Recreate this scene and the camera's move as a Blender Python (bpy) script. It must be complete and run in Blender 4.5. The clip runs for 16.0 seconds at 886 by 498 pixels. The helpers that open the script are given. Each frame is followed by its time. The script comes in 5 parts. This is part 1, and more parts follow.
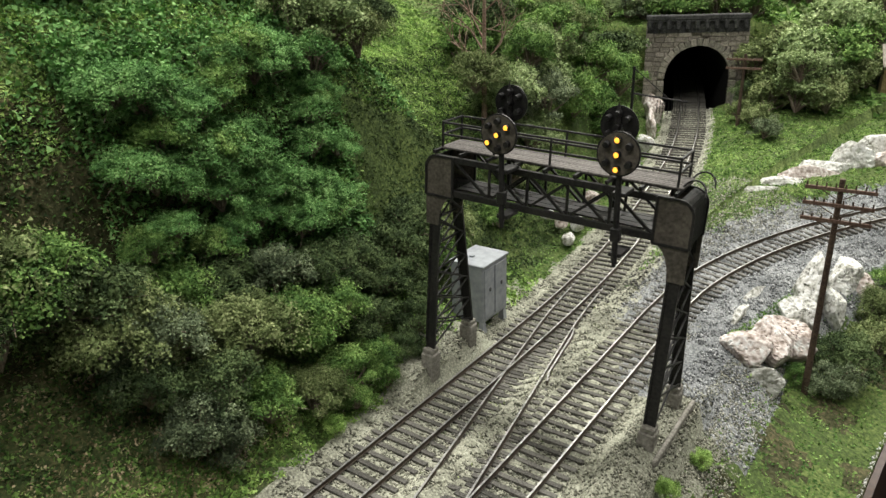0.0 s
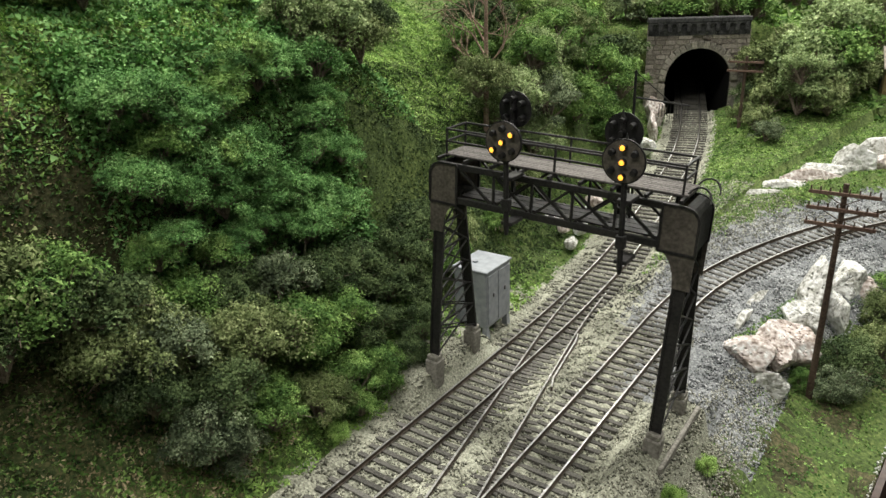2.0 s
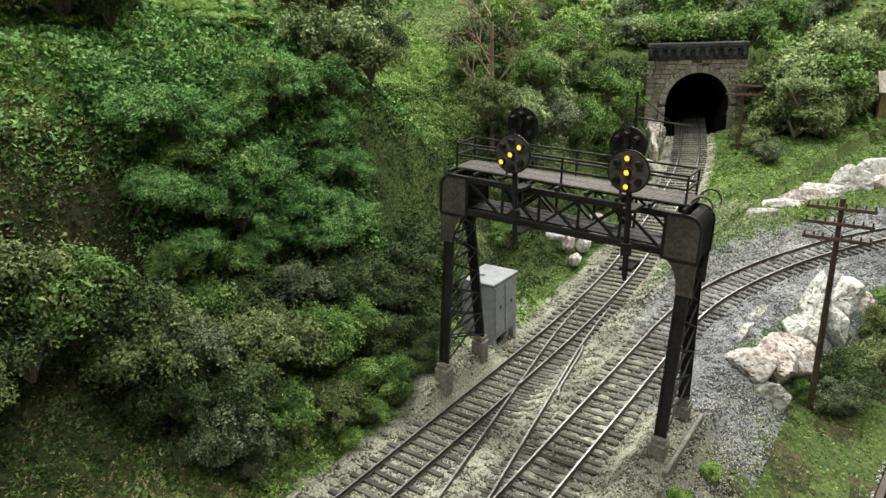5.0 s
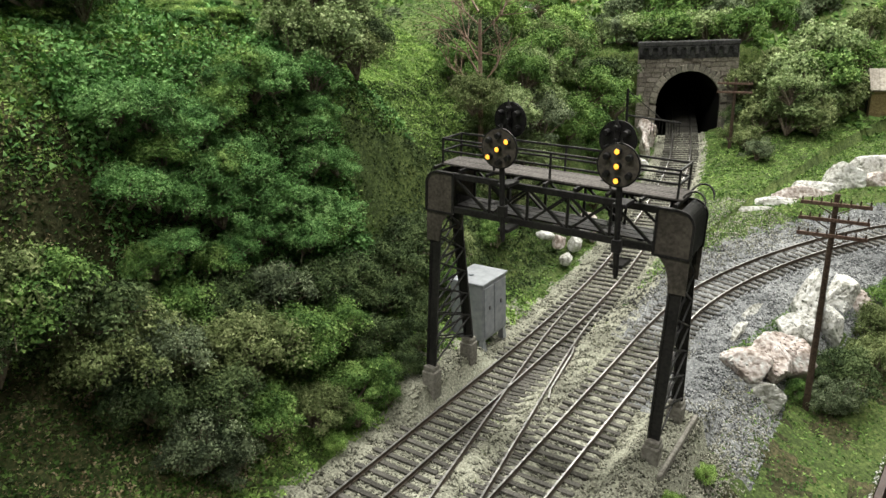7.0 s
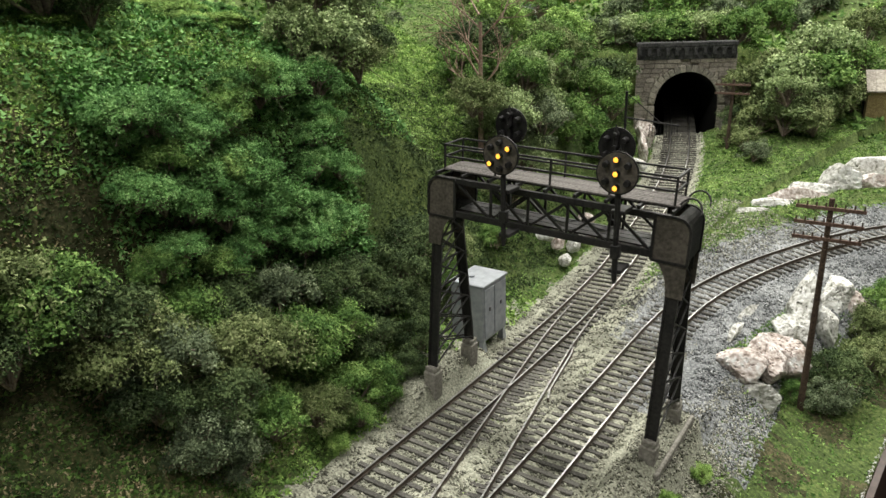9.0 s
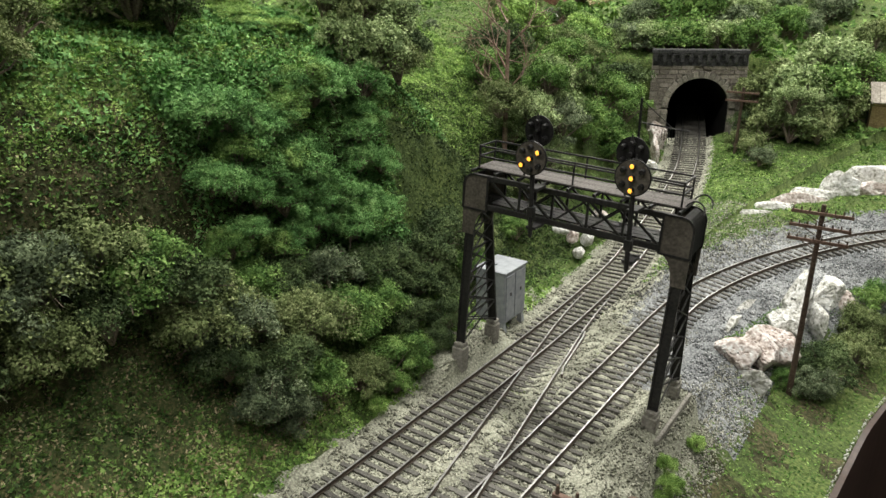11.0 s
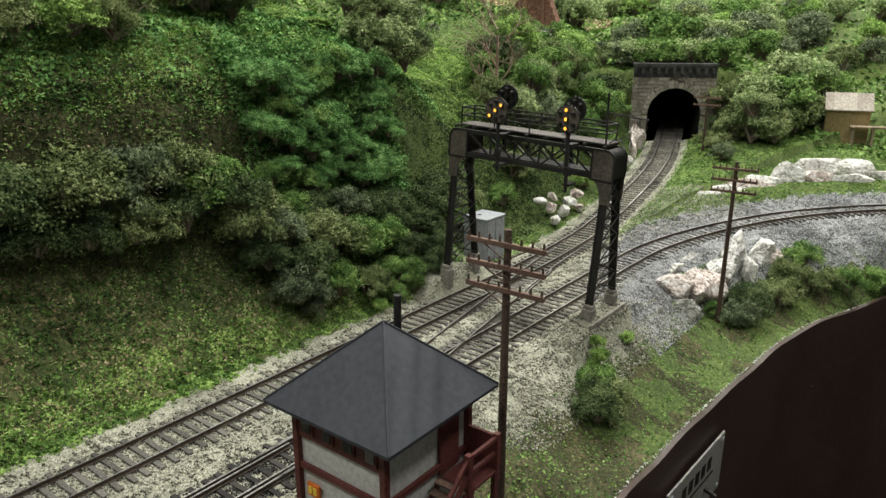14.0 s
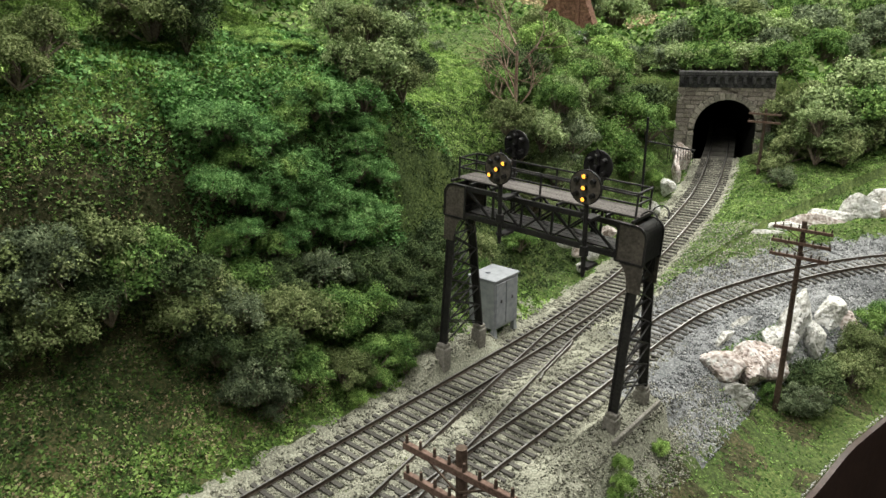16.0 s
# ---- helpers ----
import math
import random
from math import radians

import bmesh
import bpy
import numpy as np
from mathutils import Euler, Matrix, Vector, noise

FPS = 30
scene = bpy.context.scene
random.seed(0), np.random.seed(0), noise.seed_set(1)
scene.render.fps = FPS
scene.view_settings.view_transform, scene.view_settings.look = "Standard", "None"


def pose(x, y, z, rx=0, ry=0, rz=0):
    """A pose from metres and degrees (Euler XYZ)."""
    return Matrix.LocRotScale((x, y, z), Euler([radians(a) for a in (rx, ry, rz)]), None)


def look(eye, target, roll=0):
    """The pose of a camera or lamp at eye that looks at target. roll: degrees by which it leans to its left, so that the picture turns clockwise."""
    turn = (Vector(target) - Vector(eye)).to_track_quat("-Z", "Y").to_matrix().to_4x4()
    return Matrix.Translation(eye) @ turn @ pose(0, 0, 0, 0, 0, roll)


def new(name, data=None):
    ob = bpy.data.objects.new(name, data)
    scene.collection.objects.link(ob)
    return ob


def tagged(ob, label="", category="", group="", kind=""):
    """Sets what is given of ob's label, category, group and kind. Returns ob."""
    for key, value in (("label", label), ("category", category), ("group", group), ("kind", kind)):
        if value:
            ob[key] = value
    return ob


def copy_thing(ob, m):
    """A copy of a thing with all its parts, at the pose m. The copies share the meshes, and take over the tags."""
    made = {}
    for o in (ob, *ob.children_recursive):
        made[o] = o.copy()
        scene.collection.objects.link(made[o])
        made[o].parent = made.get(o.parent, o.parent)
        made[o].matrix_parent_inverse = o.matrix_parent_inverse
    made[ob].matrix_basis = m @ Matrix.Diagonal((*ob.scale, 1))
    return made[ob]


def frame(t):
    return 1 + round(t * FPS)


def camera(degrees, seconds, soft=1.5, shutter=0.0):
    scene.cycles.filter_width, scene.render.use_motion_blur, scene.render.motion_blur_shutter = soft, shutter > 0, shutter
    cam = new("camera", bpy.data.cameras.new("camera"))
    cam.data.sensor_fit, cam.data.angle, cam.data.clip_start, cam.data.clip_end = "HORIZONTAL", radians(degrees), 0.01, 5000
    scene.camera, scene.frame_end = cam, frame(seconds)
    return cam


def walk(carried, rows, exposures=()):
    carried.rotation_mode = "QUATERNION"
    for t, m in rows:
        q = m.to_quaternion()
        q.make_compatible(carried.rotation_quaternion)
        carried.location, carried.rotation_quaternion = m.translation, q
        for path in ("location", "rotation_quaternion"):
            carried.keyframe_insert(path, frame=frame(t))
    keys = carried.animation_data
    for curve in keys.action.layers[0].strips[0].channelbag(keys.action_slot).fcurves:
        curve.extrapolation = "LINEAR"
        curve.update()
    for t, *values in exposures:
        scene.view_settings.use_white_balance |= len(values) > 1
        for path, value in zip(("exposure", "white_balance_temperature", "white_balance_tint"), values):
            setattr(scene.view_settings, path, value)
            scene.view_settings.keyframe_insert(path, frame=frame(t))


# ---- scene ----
cam = camera(65.0, 16.0)
PATH = [
    (0, (0.0, 0.108, 0.164), (-1.093, 1.62, -0.557), -1.9),
    (0.5, (-0.001, 0.108, 0.166), (-1.099, 1.616, -0.557), -2.1),
    (1, (-0.001, 0.11, 0.165), (-1.096, 1.621, -0.556), -2.5),
    (1.5, (-0.001, 0.109, 0.166), (-1.094, 1.621, -0.555), -2.2),
    (2, (-0.002, 0.108, 0.166), (-1.095, 1.621, -0.552), -2.1),
    (2.5, (-0.001, 0.107, 0.163), (-1.096, 1.622, -0.549), -2.3),
    (3, (-0.003, 0.104, 0.162), (-1.095, 1.623, -0.545), -1.9),
    (3.5, (-0.001, 0.098, 0.164), (-1.1, 1.615, -0.535), -1.8),
    (4, (0.002, 0.093, 0.164), (-1.108, 1.612, -0.515), -2.0),
    (6.5, (-0.001, 0.104, 0.16), (-1.1, 1.653, -0.468), -2.1),
    (7, (-0.001, 0.104, 0.159), (-1.093, 1.653, -0.481), -2.1),
    (7.5, (0.0, 0.104, 0.16), (-1.09, 1.651, -0.489), -2.2),
    (8, (0.0, 0.104, 0.161), (-1.088, 1.65, -0.492), -2.2),
    (8.5, (0.0, 0.102, 0.162), (-1.085, 1.651, -0.489), -2.1),
    (10.8, (0.008, 0.074, 0.174), (-1.09, 1.604, -0.499), -0.4),
    (11, (0.011, 0.065, 0.175), (-1.086, 1.594, -0.502), -0.2),
    (11.5, (0.025, 0.035, 0.174), (-1.077, 1.562, -0.499), -0.4),
    (12, (0.05, 0.009, 0.164), (-1.058, 1.548, -0.472), -1.0),
    (12.5, (0.073, -0.006, 0.151), (-1.05, 1.537, -0.447), -0.8),
    (13, (0.09, -0.02, 0.139), (-1.048, 1.52, -0.437), 0.1),
    (13.5, (0.098, -0.031, 0.133), (-1.052, 1.503, -0.437), 0.2),
    (14, (0.088, -0.011, 0.15), (-1.076, 1.512, -0.422), 0.2),
    (14.5, (0.074, 0.04, 0.17), (-1.126, 1.534, -0.403), 0.5),
    (15, (0.065, 0.069, 0.171), (-1.16, 1.527, -0.443), 0.5),
    (15.5, (0.06, 0.073, 0.174), (-1.184, 1.514, -0.439), -0.2),
    (16, (0.055, 0.071, 0.174), (-1.194, 1.506, -0.442), -0.4),
]
walk(cam, [(t, look(eye, target, roll)) for t, eye, target, roll in PATH])



# ---------------------------------------------------------------- the lie of the land
def sstep(a, b, v):
    s = np.clip((v - a) / (b - a), 0.0, 1.0)
    return s * s * (3 - 2 * s)


LEFT_Y = np.array([-0.40, 0.45, 0.51, 0.57, 0.63, 0.686, 0.738, 0.787, 0.90, 1.10])
LEFT_X = np.array([-0.1458, -0.1458, -0.1482, -0.1530, -0.1590, -0.1665, -0.1805, -0.1950, -0.232, -0.31])
RIGHT_X = np.array([-0.0980, -0.0980, -0.0980, -0.0985, -0.0945, -0.0870, -0.0765, -0.0580, -0.0330, 0.0040, 0.0470, 0.1000, 0.1700, 0.3000])
RIGHT_Y = np.array([-0.40, 0.30, 0.40, 0.455, 0.480, 0.505, 0.533, 0.569, 0.608, 0.648, 0.681, 0.711, 0.738, 0.760])


def left_x(y):
    return sum(np.interp(y + o, LEFT_Y, LEFT_X) for o in (-0.04, -0.02, 0, 0.02, 0.04)) / 5


def left_z(y):
    return 0.036 * sstep(0.36, 0.92, y) * 1.0 + 0.020 * np.clip((y - 0.5) / 0.4, 0, 1)


def right_z(y):
    return 0.030 * np.clip((y - 0.45) / 0.38, 0, 1)


def right_d(x, y):
    """Signed distance to the curved line's middle: positive on its aisle side."""
    best, sign = np.full(np.shape(x), 9.0), np.ones(np.shape(x))
    for i in range(len(RIGHT_X) - 1):
        ax, ay, bx, by = RIGHT_X[i], RIGHT_Y[i], RIGHT_X[i + 1], RIGHT_Y[i + 1]
        ux, uy = bx - ax, by - ay
        n = math.hypot(ux, uy)
        ux, uy = ux / n, uy / n
        s = np.clip((x - ax) * ux + (y - ay) * uy, 0, n)
        px, py = x - ax - s * ux, y - ay - s * uy
        d = np.hypot(px, py)
        side = np.where(px * uy - py * ux > 0, 1.0, -1.0)
        sign = np.where(d < best, side, sign)
        best = np.minimum(best, d)
    return best * sign


def edge_x(y):
    return np.interp(y, [-0.5, 0.12, 0.18, 0.25, 0.315, 0.37, 0.42, 0.46, 0.495, 0.55, 0.62, 0.72, 0.9, 2.0],
                     [0.012, 0.006, 0.001, -0.004, -0.002, 0.002, 0.006, 0.011, 0.018, 0.039, 0.064, 0.12, 0.3, 1.4])


def edge_z(y):
    return np.interp(y, [0.1, 0.18, 0.27, 0.40, 1.0], [-0.017, -0.022, -0.034, -0.037, -0.037])


PORTAL = np.array([-0.232, 0.767])
PU = np.array([0.890, 0.456])
PN = np.array([-0.456, 0.890])


def fbm(x, y, s, k=0):
    """Smooth rolling unevenness of wavelength s."""
    v = 0
    for i, (a, f) in enumerate(((1, 1), (0.55, 2.1), (0.3, 4.3))):
        q = 2 * math.pi * f / s
        v = v + a * np.sin(q * (x * math.cos(1.3 * i + k) + y * math.sin(1.3 * i + k)) + 1.7 * i + k) \
            * np.sin(q * (y * math.cos(0.7 * i + 2 * k) - x * math.sin(0.7 * i + 2 * k)) + 0.9 * i)
    return v / 1.85


def ground(x, y):
    x, y = np.asarray(x, float), np.asarray(y, float)
    zl, zr = left_z(y), right_z(y)
    dl = left_x(y) - x                      # towards the hill
    dr = right_d(x, y)
    bed = -0.0031
    # the hill beside the line: meadow, steep bank, shelf, upper slope
    d = dl - 0.019 + 0.004 * fbm(x, y, 0.21)
    near = np.interp(d, [0, 0.012, 0.027, 0.046, 0.056, 0.064, 0.073, 0.081, 0.10, 0.13, 0.20, 0.35, 0.6, 1.2],
                     [0, 0.003, 0.016, 0.037, 0.052, 0.074, 0.114, 0.133, 0.156, 0.167, 0.186, 0.224, 0.28, 0.42])
    far = np.interp(d, [0, 0.010, 0.03, 0.055, 0.08, 0.12, 0.16, 0.30, 0.6, 1.2], [0, 0.001, 0.009, 0.048, 0.085, 0.112, 0.130, 0.172, 0.25, 0.40])
    w = sstep(0.33, 0.47, y)
    hill = zl + bed + (near * (1 - w) + far * w) + 0.003 * sstep(0.01, 0.05, d) * fbm(x, y, 0.09, 1)
    hill = hill + 0.0115 * sstep(0.297, 0.312, y) * (1 - sstep(0.354, 0.372, y)) * sstep(0.010, 0.0145, dl) * (1 - sstep(0.045, 0.07, dl))   # ballast heap by the footings
    # between the two lines, past the points
    dm = np.minimum(-dl, -dr) - 0.017
    mid = np.where(-dl < -dr, zl, zr) * 0.5 + 0.5 * (zl * np.abs(dr) + zr * np.abs(dl)) / (np.abs(dl) + np.abs(dr) + 1e-6) + bed
    rise = np.interp(dm, [0, 0.008, 0.03, 0.10, 0.2, 0.4, 1.0], [0, 0.002, 0.009, 0.012, 0.014, 0.15, 0.62])
    mid = mid + rise
    # the aisle side of the curved line
    ds = dr - 0.016
    e = np.maximum(edge_x(y) - x, 0)
    fall = zr + bed - np.interp(ds, [0, 0.006, 0.014, 0.03, 0.045, 0.06, 0.09], [0, 0.001, 0.002, 0.009, 0.022, 0.029, 0.034])
    fall = fall + 0.0105 * sstep(0.27, 0.30, y) * (1 - sstep(0.362, 0.40, y)) * sstep(0.003, 0.013, ds) * (1 - sstep(0.0245, 0.028, ds))
    pad = sstep(0.19, 0.24, y)              # level by the tower, falling away past it
    flat = bed - np.interp(ds, [0, 0.05, 0.075, 0.10], [0, 0.003, 0.012, 0.020])
    side = fall * pad + flat * (1 - pad)
    side = np.maximum(side, edge_z(y)) * (1 - sstep(0.02, 0.0, e)) + edge_z(y) * sstep(0.02, 0.0, e)
    z = np.where(dl > 0, hill, np.where(dr > 0, side, mid))
    flatmid = (dl <= 0) & (dr <= 0) & (dm < 0)
    z = np.where(flatmid, mid, z)
    # the hill that the tunnel runs under
    b = (x - PORTAL[0]) * PN[0] + (y - PORTAL[1]) * PN[1]
    u = (x - PORTAL[0]) * PU[0] + (y - PORTAL[1]) * PU[1]
    mound = 0.119 + 0.15 * np.clip(b, 0, 0.9) + 0.006 * fbm(x, y, 0.16, 2) - 0.05 * sstep(0.13, 0.26, u)
    k = sstep(0.004, 0.012, b) * sstep(-0.28, -0.03, u) * (1 - sstep(0.085, 0.30, u) * (1 - sstep(0.05, 0.25, b)))
    z = np.where(b > 0, np.maximum(z, z * (1 - k) + mound * k), z)
    z = np.maximum(z, np.where(y > 0.98, 0.06 + 0.42 * (y - 0.98 + 0.12 * np.clip(x, -0.5, 0.6)), -1) + 0.012 * fbm(x, y, 0.3, 4))
    return z


def right_point(s):
    """A point, heading and length along the curved line."""
    seg = np.hypot(np.diff(RIGHT_X), np.diff(RIGHT_Y))
    cum = np.concatenate(([0], np.cumsum(seg)))
    f = lambda v: (np.interp(v, cum, RIGHT_X), np.interp(v, cum, RIGHT_Y))
    xs, ys = zip(*[f(s + o) for o in (-0.025, -0.012, 0, 0.012, 0.025)])
    return sum(xs) / 5, sum(ys) / 5

# ---------------------------------------------------------------- light of the layout room
world = bpy.data.worlds.new("room_air")
scene.world = world
world.use_nodes = True
world.node_tree.nodes["Background"].inputs[0].default_value = (0.80, 0.86, 1.0, 1)
world.node_tree.nodes["Background"].inputs[1].default_value = 0.25


def tube_light(x, y, z, sx, sy, watts, colour=(1.0, 0.97, 0.90)):
    la = bpy.data.lights.new("tube_light", "AREA")
    la.shape, la.size, la.size_y, la.energy, la.color = "RECTANGLE", sx, sy, watts, colour
    ob = new("tube_light", la)
    ob.location = (x, y, z)
    return ob


tube_light(-0.45, 0.62, 1.25, 1.2, 0.16, 22)
tube_light(0.60, 0.50, 1.25, 0.16, 1.2, 8)
tube_light(-0.20, 1.80, 1.25, 1.2, 0.16, 42)
tube_light(-0.30, -0.60, 1.25, 1.2, 0.16, 12)

# ---------------------------------------------------------------- materials


def material(name, low, high, rough=0.85, size=0.002, bump=0.3, metal=0.0, big=0.03, by="", spread=0.25, tint=None, spec=0.3):
    """A surface that runs from the colour low to the colour high at two scales; by: 'island' or 'object' adds variation from piece to piece."""
    m = bpy.data.materials.new(name)
    m.use_nodes = True
    t = m.node_tree
    n, k = t.nodes, t.links
    b = n["Principled BSDF"]
    b.inputs["Roughness"].default_value = rough
    b.inputs["Metallic"].default_value = metal
    b.inputs["Specular IOR Level"].default_value = spec
    co = n.new("ShaderNodeTexCoord")
    geo = n.new("ShaderNodeNewGeometry")
    fine, wide = n.new("ShaderNodeTexNoise"), n.new("ShaderNodeTexNoise")
    for q, s, d in ((fine, size, 4), (wide, big, 3)):
        q.inputs["Scale"].default_value = 1 / s
        q.inputs["Detail"].default_value = d
        k.new(geo.outputs["Position"], q.inputs["Vector"])
    mix = n.new("ShaderNodeMath")
    mix.operation = "MULTIPLY_ADD"
    k.new(fine.outputs["Fac"], mix.inputs[0])
    mix.inputs[1].default_value = 1.5
    half = n.new("ShaderNodeMath")
    half.operation = "MULTIPLY_ADD"
    k.new(wide.outputs["Fac"], half.inputs[0])
    half.inputs[1].default_value, half.inputs[2].default_value = 0.9, -0.70
    k.new(half.outputs[0], mix.inputs[2])
    last = mix
    if by:
        src = geo.outputs["Random Per Island"] if by == "island" else n.new("ShaderNodeObjectInfo").outputs["Random"]
        add = n.new("ShaderNodeMath")
        add.operation = "MULTIPLY_ADD"
        k.new(src, add.inputs[0])
        add.inputs[1].default_value = spread * 2
        sub = n.new("ShaderNodeMath")
        sub.operation = "SUBTRACT"
        k.new(mix.outputs[0], sub.inputs[0])
        sub.inputs[1].default_value = spread
        k.new(sub.outputs[0], add.inputs[2])
        last = add
    ramp = n.new("ShaderNodeValToRGB")
    ramp.color_ramp.elements[0].position, ramp.color_ramp.elements[1].position = 0.22, 0.80
    ramp.color_ramp.elements[0].color, ramp.color_ramp.elements[1].color = (*low, 1), (*high, 1)
    if tint:
        e = ramp.color_ramp.elements.new(0.55)
        e.color = (*tint, 1)
    k.new(last.outputs[0], ramp.inputs[0])
    k.new(ramp.outputs[0], b.inputs["Base Color"])
    if bump:
        bp = n.new("ShaderNodeBump")
        bp.inputs["Strength"].default_value = bump
        bp.inputs["Distance"].default_value = size * 0.5
        k.new(fine.outputs["Fac"], bp.inputs["Height"])
        k.new(bp.outputs[0], b.inputs["Normal"])
    return m


def glow(name, colour, strength):
    m = bpy.data.materials.new(name)
    m.use_nodes = True
    b = m.node_tree.nodes["Principled BSDF"]
    b.inputs["Base Color"].default_value = (*colour, 1)
    b.inputs["Emission Color"].default_value = (*colour, 1)
    b.inputs["Emission Strength"].default_value = strength
    return m


M_EARTH = material("earth", (0.040, 0.060, 0.018), (0.15, 0.19, 0.060), 0.95, 0.0016, 0.8, big=0.035, tint=(0.080, 0.120, 0.032))
M_BANK = material("bank_soil", (0.028, 0.030, 0.012), (0.12, 0.105, 0.055), 0.95, 0.0016, 0.9, big=0.02, tint=(0.055, 0.058, 0.024))
M_FIELD = material("dry_meadow", (0.035, 0.055, 0.018), (0.17, 0.15, 0.075), 0.95, 0.0014, 0.8, big=0.03, tint=(0.08, 0.095, 0.035))
M_BALLAST = material("limestone_ballast", (0.14, 0.14, 0.110), (0.48, 0.485, 0.39), 0.9, 0.0009, 0.9, big=0.025, tint=(0.295, 0.30, 0.235))
M_GREY = material("grey_gravel", (0.09, 0.095, 0.10), (0.39, 0.40, 0.40), 0.9, 0.0011, 1.0, big=0.03, tint=(0.22, 0.23, 0.235))
M_STONE_L = material("ballast_stone", (0.092, 0.092, 0.074), (0.41, 0.408, 0.332), 0.9, 0.0008, 0.3, by="island", spread=0.35, tint=(0.250, 0.251, 0.200))
M_STONE_G = material("gravel_stone", (0.10, 0.105, 0.11), (0.42, 0.43, 0.43), 0.9, 0.0008, 0.3, by="island", spread=0.35, tint=(0.235, 0.245, 0.25))
M_TIE = material("weathered_tie", (0.046, 0.044, 0.039), (0.160, 0.154, 0.138), 0.9, 0.0007, 0.5, by="object", spread=0.2)
M_TIEDARK = material("oil_soaked_tie", (0.012, 0.012, 0.012), (0.060, 0.056, 0.050), 0.8, 0.0007, 0.5, by="object", spread=0.2)
M_RAIL = material("rusty_rail", (0.045, 0.034, 0.027), (0.11, 0.085, 0.065), 0.6, 0.001, 0.2, metal=0.2)
M_RAILTOP = material("polished_rail_head", (0.20, 0.20, 0.195), (0.42, 0.41, 0.40), 0.38, 0.002, 0.1, metal=0.85)
M_STEEL = material("black_painted_steel", (0.010, 0.010, 0.011), (0.034, 0.032, 0.031), 0.55, 0.001, 0.25, big=0.01, spec=0.35)
M_RUST = material("brown_gusset_plate", (0.062, 0.055, 0.047), (0.145, 0.128, 0.108), 0.6, 0.0012, 0.15, big=0.010)
M_DECK = material("grey_brown_walkway_plank", (0.095, 0.088, 0.083), (0.25, 0.232, 0.22), 0.85, 0.0008, 0.3, by="object", spread=0.15)
M_CABINET = material("silver_grey_cabinet_paint", (0.27, 0.29, 0.315), (0.37, 0.39, 0.42), 0.45, 0.003, 0.05, big=0.012)
M_CONC = material("aged_concrete", (0.16, 0.15, 0.13), (0.34, 0.325, 0.29), 0.9, 0.0012, 0.5, big=0.01)
M_POLE = material("creosoted_pole", (0.045, 0.030, 0.022), (0.13, 0.092, 0.068), 0.8, 0.0008, 0.4)
M_ARM = material("brown_crossarm", (0.10, 0.060, 0.045), (0.22, 0.145, 0.115), 0.8, 0.0008, 0.3)
M_ROCK = material("plaster_rock", (0.26, 0.26, 0.22), (0.84, 0.85, 0.84), 0.9, 0.0022, 0.45, big=0.014, tint=(0.66, 0.655, 0.63))
M_ROCKPINK = material("pinkish_plaster_rock", (0.25, 0.20, 0.17), (0.80, 0.80, 0.79), 0.9, 0.0022, 0.45, big=0.010, tint=(0.60, 0.53, 0.50))
M_PORTAL = material("sooty_cut_stone", (0.15, 0.132, 0.112), (0.38, 0.345, 0.30), 0.9, 0.0015, 0.6, big=0.02, by="object", spread=0.2)
M_VOUS = material("pale_arch_stone", (0.17, 0.16, 0.135), (0.40, 0.37, 0.315), 0.9, 0.0015, 0.5, by="object", spread=0.18)
M_SOOT = material("soot_black_stone", (0.020, 0.021, 0.022), (0.085, 0.085, 0.085), 0.9, 0.0015, 0.5, big=0.01)
# near-black colour carries the shade deep in the tunnel
M_BORE_SHADE = material("tunnel_lining", (0.006, 0.006, 0.006), (0.015, 0.014, 0.013), 0.95, 0.003, 0.4)
M_WHITE = material("grey_white_siding", (0.40, 0.41, 0.40), (0.58, 0.59, 0.57), 0.7, 0.0015, 0.1, big=0.015)
M_TRIM = material("dark_red_trim", (0.075, 0.022, 0.020), (0.15, 0.046, 0.040), 0.6, 0.001, 0.15, big=0.01)
M_ROOF = material("slate_blue_roof", (0.032, 0.036, 0.046), (0.047, 0.052, 0.064), 0.55, 0.002, 0.05, big=0.02)
# window glass; its near-black also stands for shade in the shed doorway
M_GLASS_DOORSHADE = material("dark_glass_and_doorway_shade", (0.008, 0.009, 0.010), (0.016, 0.017, 0.019), 0.15, 0.004, 0.0, spec=0.5)
M_FASCIA = material("brown_painted_hardboard", (0.036, 0.022, 0.018), (0.060, 0.036, 0.029), 0.45, 0.004, 0.06, big=0.06)
M_PLATE = material("brushed_metal_plate", (0.38, 0.38, 0.36), (0.52, 0.52, 0.50), 0.4, 0.002, 0.05, metal=0.5)
M_SHED = material("yellow_clapboard", (0.24, 0.18, 0.085), (0.42, 0.33, 0.17), 0.85, 0.0015, 0.3, big=0.02)
M_SHINGLE = material("weathered_shingle", (0.26, 0.235, 0.20), (0.50, 0.46, 0.40), 0.9, 0.002, 0.5, by="object", spread=0.2)
M_PLANK = material("bare_plank", (0.17, 0.13, 0.09), (0.36, 0.29, 0.21), 0.85, 0.001, 0.3, by="object", spread=0.2)
M_BRICK = material("red_brown_brick", (0.11, 0.055, 0.036), (0.24, 0.13, 0.088), 0.9, 0.002, 0.4, by="object", spread=0.2)
M_TWIG = material("grey_brown_twig", (0.10, 0.075, 0.055), (0.30, 0.25, 0.20), 0.9, 0.001, 0.2, by="island")
M_DEAD = material("bare_reddish_branch", (0.16, 0.095, 0.075), (0.42, 0.31, 0.25), 0.9, 0.001, 0.2, by="island")
